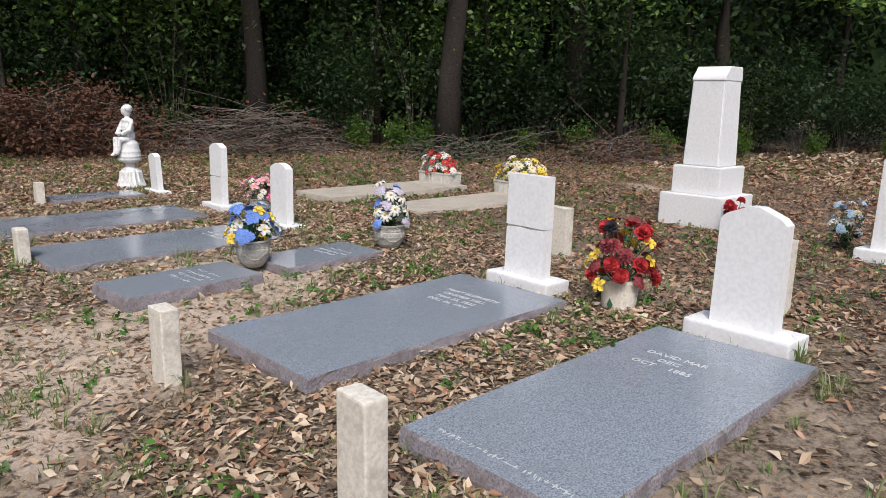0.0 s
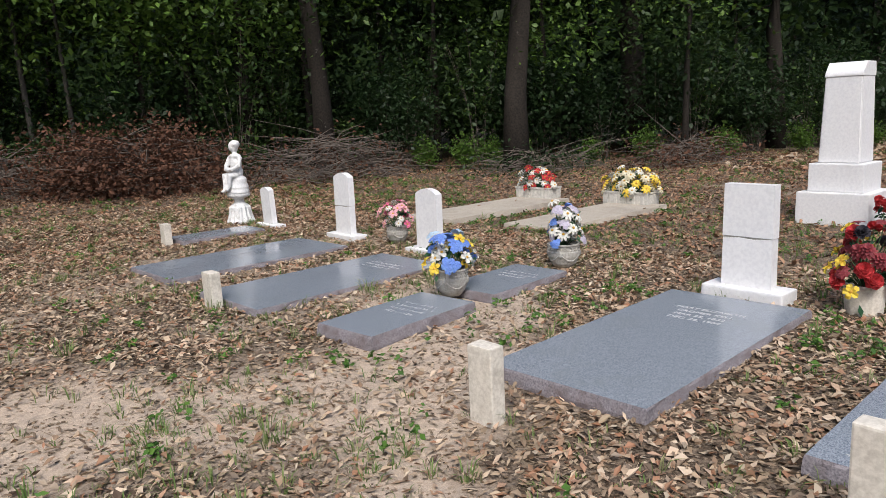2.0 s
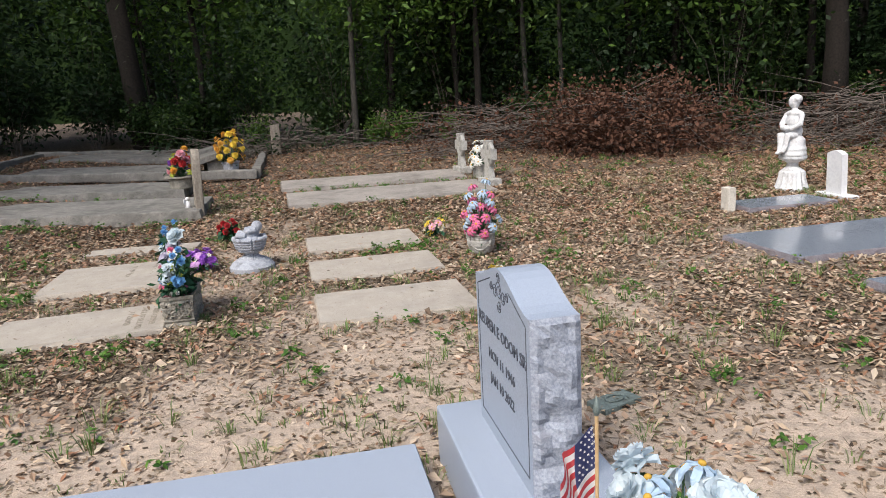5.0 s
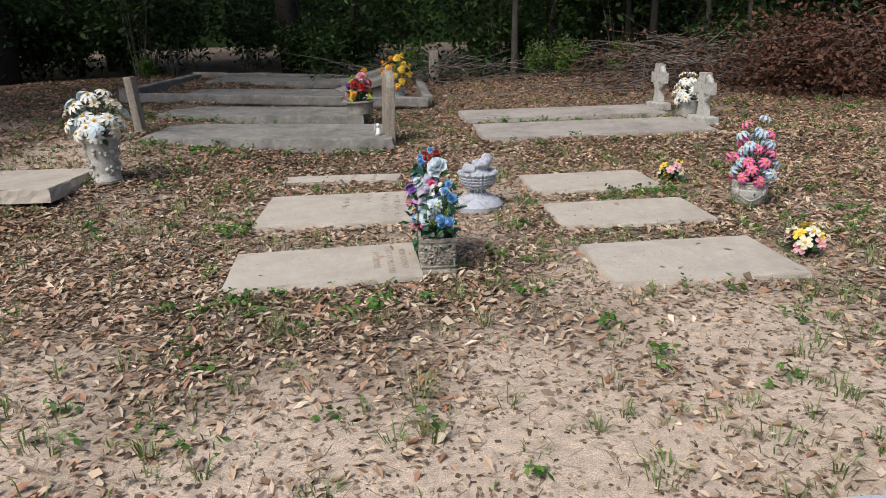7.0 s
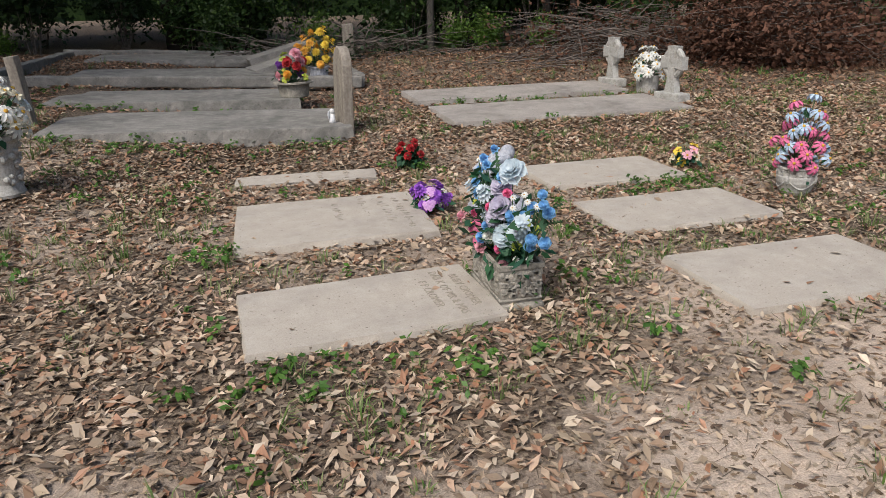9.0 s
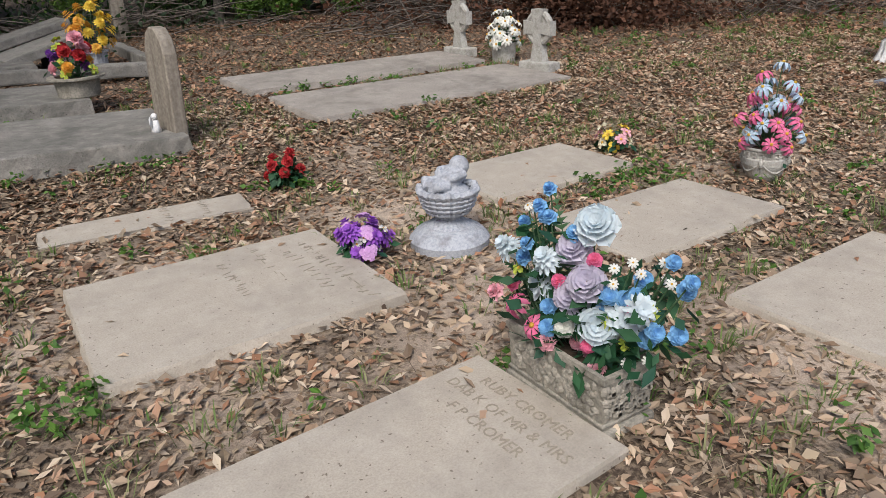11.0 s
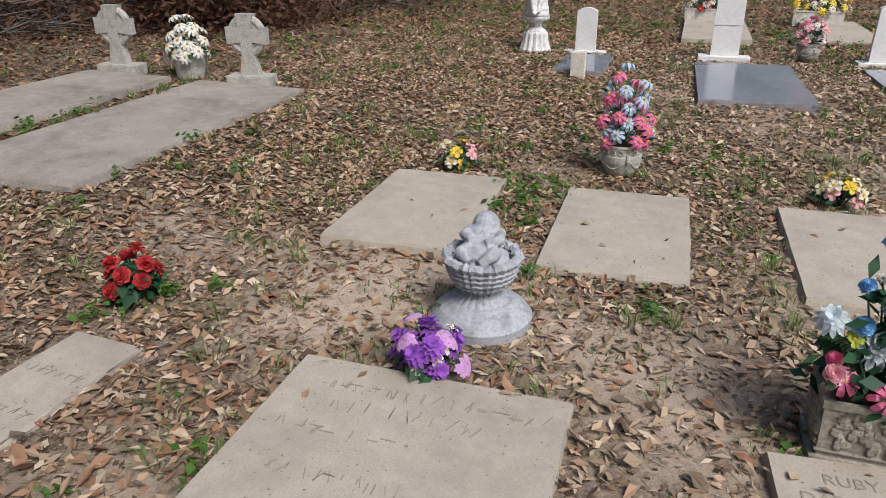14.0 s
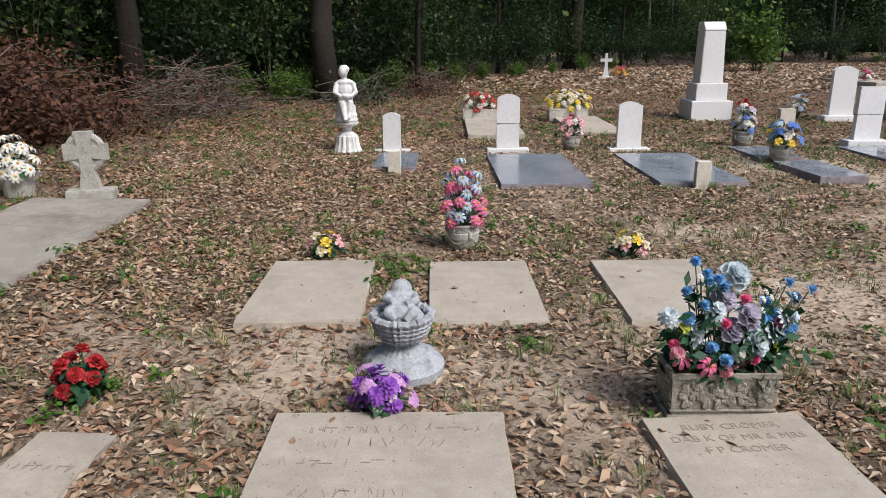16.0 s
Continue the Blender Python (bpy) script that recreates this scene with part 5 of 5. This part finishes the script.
# ---- inscriptions ----
def flat_lines(th, rows, x, y, size, material, gap=1.6, rz=-90):
    for i, t in enumerate(rows):
        letters(t, size, material, th, pose(x - i * size * gap, y, th["top"] + 0.001, 0, 0, rz), extrude=0.0008)


def flat_bars(th, rows, material, seed):
    """Worn writing: short strokes in lines."""
    r = random.Random(seed)
    bm = bmesh.new()
    for x, y0, y1, h in rows:
        y = y1
        while y > y0:
            w = r.uniform(0.3, 0.7) * h
            for k in range(r.choice((1, 2, 2, 3))):
                box(bm, h * r.uniform(0.4, 0.9), 0.0028, 0.002, pose(x + r.uniform(-0.2, 0.2) * h, y - w * r.random(), th["top"] + 0.001, 0, 0, r.choice((0, 0, 20, -25, 90))))
            y -= w + 0.35 * h
    tagged(part("worn_writing", bm, material, th), kind="stuff")


def front_lines(th, rows, z, y, size, material, gap=1.7):
    for i, t in enumerate(rows):
        letters(t, size, material, th, pose(0, y, z - i * size * gap, 90, 0, 180))


front_lines(gran, ["REUBEN E ODOM SR"], 0.605, 0.0762, 0.056, CUT_DARK)
front_lines(gran, ["NOV 11 1946", "JAN 10 2022"], 0.505, 0.0762, 0.05, CUT_DARK)
flat_lines(slab_a, ["MARY ELIZABETH", "CROMER KELL", "MAR 25, 1832", "DEC. 26, 1904"], 0.56, 0.0, 0.055, CUT, 1.35)
flat_lines(slab_e, ["DAVID MAR", "DEC", "OCT    1885"], 0.5, 0.08, 0.058, CUT, 1.35)
flat_bars(slab_e, [(-0.84, -0.3, 0.3, 0.03)], CUT, 3)
flat_bars(slab_b, [(0.62, -0.2, 0.2, 0.045), (0.55, -0.22, 0.22, 0.045), (0.48, -0.18, 0.18, 0.045)], CUT, 4)
flat_bars(slab_s, [(0.2, -0.15, 0.15, 0.04), (0.13, -0.16, 0.16, 0.04), (0.06, -0.14, 0.14, 0.04), (-0.01, -0.12, 0.12, 0.04)], CUT, 5)
flat_bars(slab_t, [(0.2, -0.15, 0.15, 0.04), (0.13, -0.16, 0.16, 0.04), (0.06, -0.12, 0.12, 0.04)], CUT, 6)
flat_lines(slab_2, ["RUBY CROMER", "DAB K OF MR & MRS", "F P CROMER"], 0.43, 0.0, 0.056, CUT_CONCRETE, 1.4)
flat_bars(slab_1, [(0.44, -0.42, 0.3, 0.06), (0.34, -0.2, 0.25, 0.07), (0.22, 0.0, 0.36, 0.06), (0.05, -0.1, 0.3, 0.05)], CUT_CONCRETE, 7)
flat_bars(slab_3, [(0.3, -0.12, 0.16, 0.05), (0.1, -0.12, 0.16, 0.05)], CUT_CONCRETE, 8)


def granite_lines():
    bm = bmesh.new()
    for x0, z0, x1, z1 in ((-0.26, 0.27, 0.26, 0.27), (-0.26, 0.27, -0.26, 0.735), (0.26, 0.27, 0.26, 0.735), (-0.26, 0.735, -0.1, 0.79), (0.26, 0.735, 0.1, 0.79)):
        tube(bm, [(x0, 0.075, z0), (x1, 0.075, z1)], [0.0022, 0.0022], 4)
    part("border_line", bm, CUT_DARK, gran)
    bm = bmesh.new()
    for cx, cz, r, s in ((0, 0.77, 0.032, 1), (-0.045, 0.76, 0.024, -1), (0.045, 0.76, 0.024, 1), (-0.085, 0.77, 0.016, 1), (0.085, 0.77, 0.016, -1), (0, 0.72, 0.022, -1), (0.0, 0.812, 0.018, 1)):
        pts = []
        for k in range(26):
            a, q = s * k * 0.42, r * (1 - 0.7 * k / 25)
            pts.append((cx + q * math.cos(a), 0.075, cz + q * math.sin(a)))
        tube(bm, pts, [0.0022] * 26, 4)
    part("scroll_ornament", bm, CUT_DARK, gran)


granite_lines()


# ---- brush pile, fallen branches ----
def stick_mesh(name, specs, material, sides=4):
    bm = bmesh.new()
    for pts, r in specs:
        n = len(pts)
        tube(bm, pts, [r * (1 - 0.75 * i / (n - 1)) for i in range(n)], sides)
    return mesh_from(bm, name, material)


def brush_pile(x, y, lx, ly, h, seed, dead, label, n_twigs=260, n_leaf=5000):
    r = random.Random(seed)
    th = thing("brush_pile", x, y, gz(x, y), 0, label, "brush pile", "brush piles", )
    specs, tips = [], []
    for i in range(n_twigs):
        a = r.gauss(0, 0.8) + (0 if r.random() < 0.5 else math.pi)
        px, py = r.gauss(0, lx * 0.3), r.gauss(0, ly * 0.32)
        env = h * max(0.1, 1 - (px / lx) ** 2 * 2.2 - (py / ly) ** 2 * 1.5)
        p = Vector((px, py, r.uniform(0, 0.85) * env))
        l = r.uniform(0.5, 1.6)
        d = Vector((math.cos(a), math.sin(a) * 0.6, r.gauss(0.0, 0.16))).normalized()
        q = p + d * l * 0.5 + Vector((0, 0, 0.06))
        e = p + d * l + Vector((r.gauss(0, 0.2), r.gauss(0, 0.15), r.gauss(-0.04, 0.12)))
        e.z = max(e.z, 0.01)
        specs.append(([p, q, e], r.uniform(0.004, 0.013)))
        tips += [tuple(q), tuple(e), tuple((q + e) / 2)]
    tagged(part("branch", stick_mesh("branch", specs, TWIG), None, th), kind="stuff")
    if n_leaf:
        tips = [t for t in tips if 0 < t[2] < h * 1.05] or tips
        tagged(part("dry_leaf", leaf_cloud("dry_leaf", tips, (0.16, 0.14, 0.12), n_leaf, 0.085, dead, seed + 3), None, th), kind="stuff")


brush_pile(3.75, 14.75, 1.0, 1.0, 1.2, 61, LEAF_DEAD, "heap of cut brush with dry brown leaves", 420, 20000)
brush_pile(1.7, 16.0, 2.4, 1.2, 0.95, 62, LEAF_DEAD, "heap of bare cut branches", 320, 2200)
brush_pile(6.9, 13.5, 2.6, 1.2, 1.0, 63, LEAF_DEAD, "tangle of bare grey sticks", 380, 1200)
brush_pile(-2.6, 17.9, 3.0, 0.9, 0.5, 64, LEAF_DARK, "tangle of sticks under the trees", 160, 1200)
brush_pile(10.5, 11.2, 2.4, 0.9, 0.5, 65, LEAF_DARK, "tangle of sticks under the trees", 160, 1200)
brush_pile(13.6, 9.6, 2.6, 0.9, 0.6, 66, LEAF_DEAD, "heap of dry brown brush", 160, 1600)

# ---- leaf litter, grass and weeds ----
def on_slab(x, y):
    for x0, x1, y0, y1, top, soft in FOOT:
        if x0 - 0.01 < x < x1 + 0.01 and y0 - 0.01 < y < y1 + 0.01:
            return top, soft
    return None


def soil_z(x, y):
    z = gz(x, y) - 0.004
    return z + 0.014 * noise.noise(Vector((x * 1.3, y * 1.3, 0))) + 0.008 * noise.noise(Vector((x * 5, y * 5, 2)))


def fallen_leaves(n, x0, x1, y0, y1, size, seed, material=LITTER):
    r = random.Random(seed)
    pts = []
    for _ in range(n):
        x, y = r.uniform(x0, x1), r.uniform(y0, y1)
        s = on_slab(x, y)
        if s:
            if s[1] and r.random() < 0.004:
                pts.append((x, y, s[0] + 0.003))
            continue
        drift = 0.55 + 0.6 * noise.noise(Vector((x * 2.3, y * 2.3, 9)))
        if r.random() < (1.02 - bare(x, y) * 1.05) * (0.5 + drift):
            pts.append((x, y, soil_z(x, y) + r.random() ** 1.6 * 0.022))
    g = np.random.default_rng(seed)
    p = np.array(pts)
    n = len(p)
    a = g.uniform(0, 2 * math.pi, n)
    d = np.stack([np.cos(a), np.sin(a), g.normal(0, 0.28, n)], 1)
    s = np.stack([-np.sin(a), np.cos(a), g.normal(0, 0.42, n)], 1)
    l = (size * g.uniform(0.55, 1.4, n))[:, None]
    w = l * g.uniform(0.15, 0.27, n)[:, None]
    up = np.array([[0, 0, 1.0]])
    curl = l * g.normal(0.05, 0.12, n)[:, None]
    v = np.stack([p - d * l / 2, p + s * w + d * l * 0.05 + up * abs(curl) * 0.9, p + up * 0.002, p - s * w + d * l * 0.05 + up * abs(curl), p + d * l / 2 + up * curl], 1).reshape(-1, 3)
    i = np.arange(n) * 5
    f = np.concatenate([np.stack([i, i + 2, i + 4, i + 1], 1), np.stack([i, i + 3, i + 4, i + 2], 1)])
    me = bpy.data.meshes.new("fallen_leaves")
    me.from_pydata(v.tolist(), [], f.tolist())
    me.materials.append(material)
    tagged(new("fallen_leaves", me), "carpet of fallen brown oak leaves on sandy soil", "leaf litter", kind="stuff")


fallen_leaves(230000, -7, 5, 2.0, 12.5, 0.047, 71)
fallen_leaves(70000, 4.2, 18, -0.5, 15, 0.065, 72, LITTER_RED)
fallen_leaves(60000, -10, 6, 9.0, 19, 0.06, 79, LITTER_RED)
fallen_leaves(14000, -10, 5, -0.5, 3, 0.06, 70)
fallen_leaves(26000, 13, 32, -14, 9, 0.16, 76)


def crumbs(n, seed):
    """Leaf fragments, bark chips and fine twigs over bare sand and litter alike."""
    g = np.random.default_rng(seed)
    r = random.Random(seed)
    pts = []
    for _ in range(n):
        x, y = r.uniform(-7, 5.5), r.uniform(1.8, 12)
        if not on_slab(x, y) and r.random() < 0.75 + 0.8 * noise.noise(Vector((x * 3, y * 3, 4))):
            pts.append((x, y, soil_z(x, y) + 0.002 + 0.004 * r.random()))
    p = np.array(pts)
    n = len(p)
    a = g.uniform(0, 2 * math.pi, n)
    thin = g.random(n) < 0.35
    l = np.where(thin, g.uniform(0.02, 0.09, n), g.uniform(0.006, 0.022, n))[:, None]
    w = np.where(thin, 0.0011, g.uniform(0.003, 0.008, n))[:, None]
    d = np.stack([np.cos(a), np.sin(a), g.normal(0, 0.1, n)], 1)
    s = np.stack([-np.sin(a), np.cos(a), g.normal(0, 0.25, n)], 1)
    v = np.stack([p - d * l / 2 - s * w, p - d * l / 2 + s * w, p + d * l / 2 + s * w, p + d * l / 2 - s * w], 1).reshape(-1, 3)
    i = np.arange(n) * 4
    me = bpy.data.meshes.new("leaf_crumbs")
    me.from_pydata(v.tolist(), [], np.stack([i, i + 1, i + 2, i + 3], 1).tolist())
    me.materials.append(leafy("leaf_crumb", ((0.10, 0.065, 0.04), (0.30, 0.21, 0.14), (0.055, 0.04, 0.03), (0.48, 0.38, 0.28), (0.20, 0.15, 0.11)), 0.85, 0.15, 0))
    tagged(new("leaf_crumbs", me), "fine leaf crumbs, bark chips and twigs on sand", "leaf litter", kind="stuff")


crumbs(170000, 77)


def grass(n_tufts, seed, x0, x1, y0, y1, size=1.0):
    r = random.Random(seed)
    vs, fs = [], []
    for _ in range(n_tufts):
        x, y = r.uniform(x0, x1), r.uniform(y0, y1)
        if on_slab(x, y) or r.random() > 0.5 + 0.9 * noise.noise(Vector((x * 0.8, y * 0.8, 21))):
            continue
        z = soil_z(x, y) - 0.005
        spread, hh = r.uniform(0.02, 0.08), r.uniform(0.03, 0.11) * size
        for b in range(r.randint(5, 20)):
            a = r.uniform(0, 6.28)
            q = spread * math.sqrt(r.random())
            bx, by = x + q * math.cos(a), y + q * math.sin(a)
            h, lean, w = hh * r.uniform(0.5, 1.2), r.uniform(0.2, 1.2), r.uniform(0.0015, 0.0032)
            c, s = math.cos(a), math.sin(a)
            k = len(vs)
            vs += [(bx - s * w, by + c * w, z), (bx + s * w, by - c * w, z), (bx + c * h * lean * 0.35 - s * w, by + s * h * lean * 0.35 + c * w, z + h * 0.65), (bx + c * h * lean * 0.35 + s * w, by + s * h * lean * 0.35 - c * w, z + h * 0.65), (bx + c * h * lean, by + s * h * lean, z + h * (1 - 0.25 * lean))]
            fs += [(k, k + 1, k + 3, k + 2), (k + 2, k + 3, k + 4)]
    me = bpy.data.meshes.new("grass")
    me.from_pydata(vs, [], fs)
    me.materials.append(GRASS)
    tagged(new("grass", me), "sparse thin tufts of green and straw grass", "grass", kind="stuff")


grass(8500, 73, -7, 8, 1.5, 13, 0.8)
grass(3200, 74, -9, 18, -0.5, 17, 1.2)


def weeds(n, seed, x0, x1, y0, y1):
    r = random.Random(seed)
    cents = []
    for _ in range(n):
        x, y = r.uniform(x0, x1), r.uniform(y0, y1)
        if on_slab(x, y):
            continue
        k = r.randint(1, 4)
        for _ in range(k):
            cents.append((x + r.gauss(0, 0.035), y + r.gauss(0, 0.035), soil_z(x, y) + r.uniform(0.012, 0.07)))
    if not cents:
        return
    me = leaf_cloud("weeds", cents, (0.016, 0.016, 0.014), len(cents) * 7, 0.036, WEED, seed, 0.35)
    tagged(new("weeds", me), "scattered small bright green broadleaf weeds", "weeds", kind="stuff")


weeds(800, 75, -7, 8, 2, 14)
weeds(500, 78, 5, 18, 6, 14)
for n, seed, x0, x1, y0, y1 in ((26, 81, -1.5, -0.85, 9.27, 9.6), (9, 82, -4.25, -4.1, 8.8, 9.2), (14, 83, -4.3, -3.0, 7.3, 7.6), (26, 84, -5.7, -3.2, 11.2, 11.4), (16, 85, -5.7, -3.4, 12.72, 12.84), (9, 86, -2.9, -2.6, 10.62, 10.74), (16, 87, -5.2, -4.2, 9.9, 11.2), (16, 88, 2.0, 3.6, 4.2, 4.8), (8, 89, 5.2, 6.0, 7.4, 7.9), (14, 90, 3.0, 4.4, 2.75, 3.2), (14, 91, -2.2, 0.2, 12.57, 12.77)):
    weeds(n, seed, x0, x1, y0, y1)
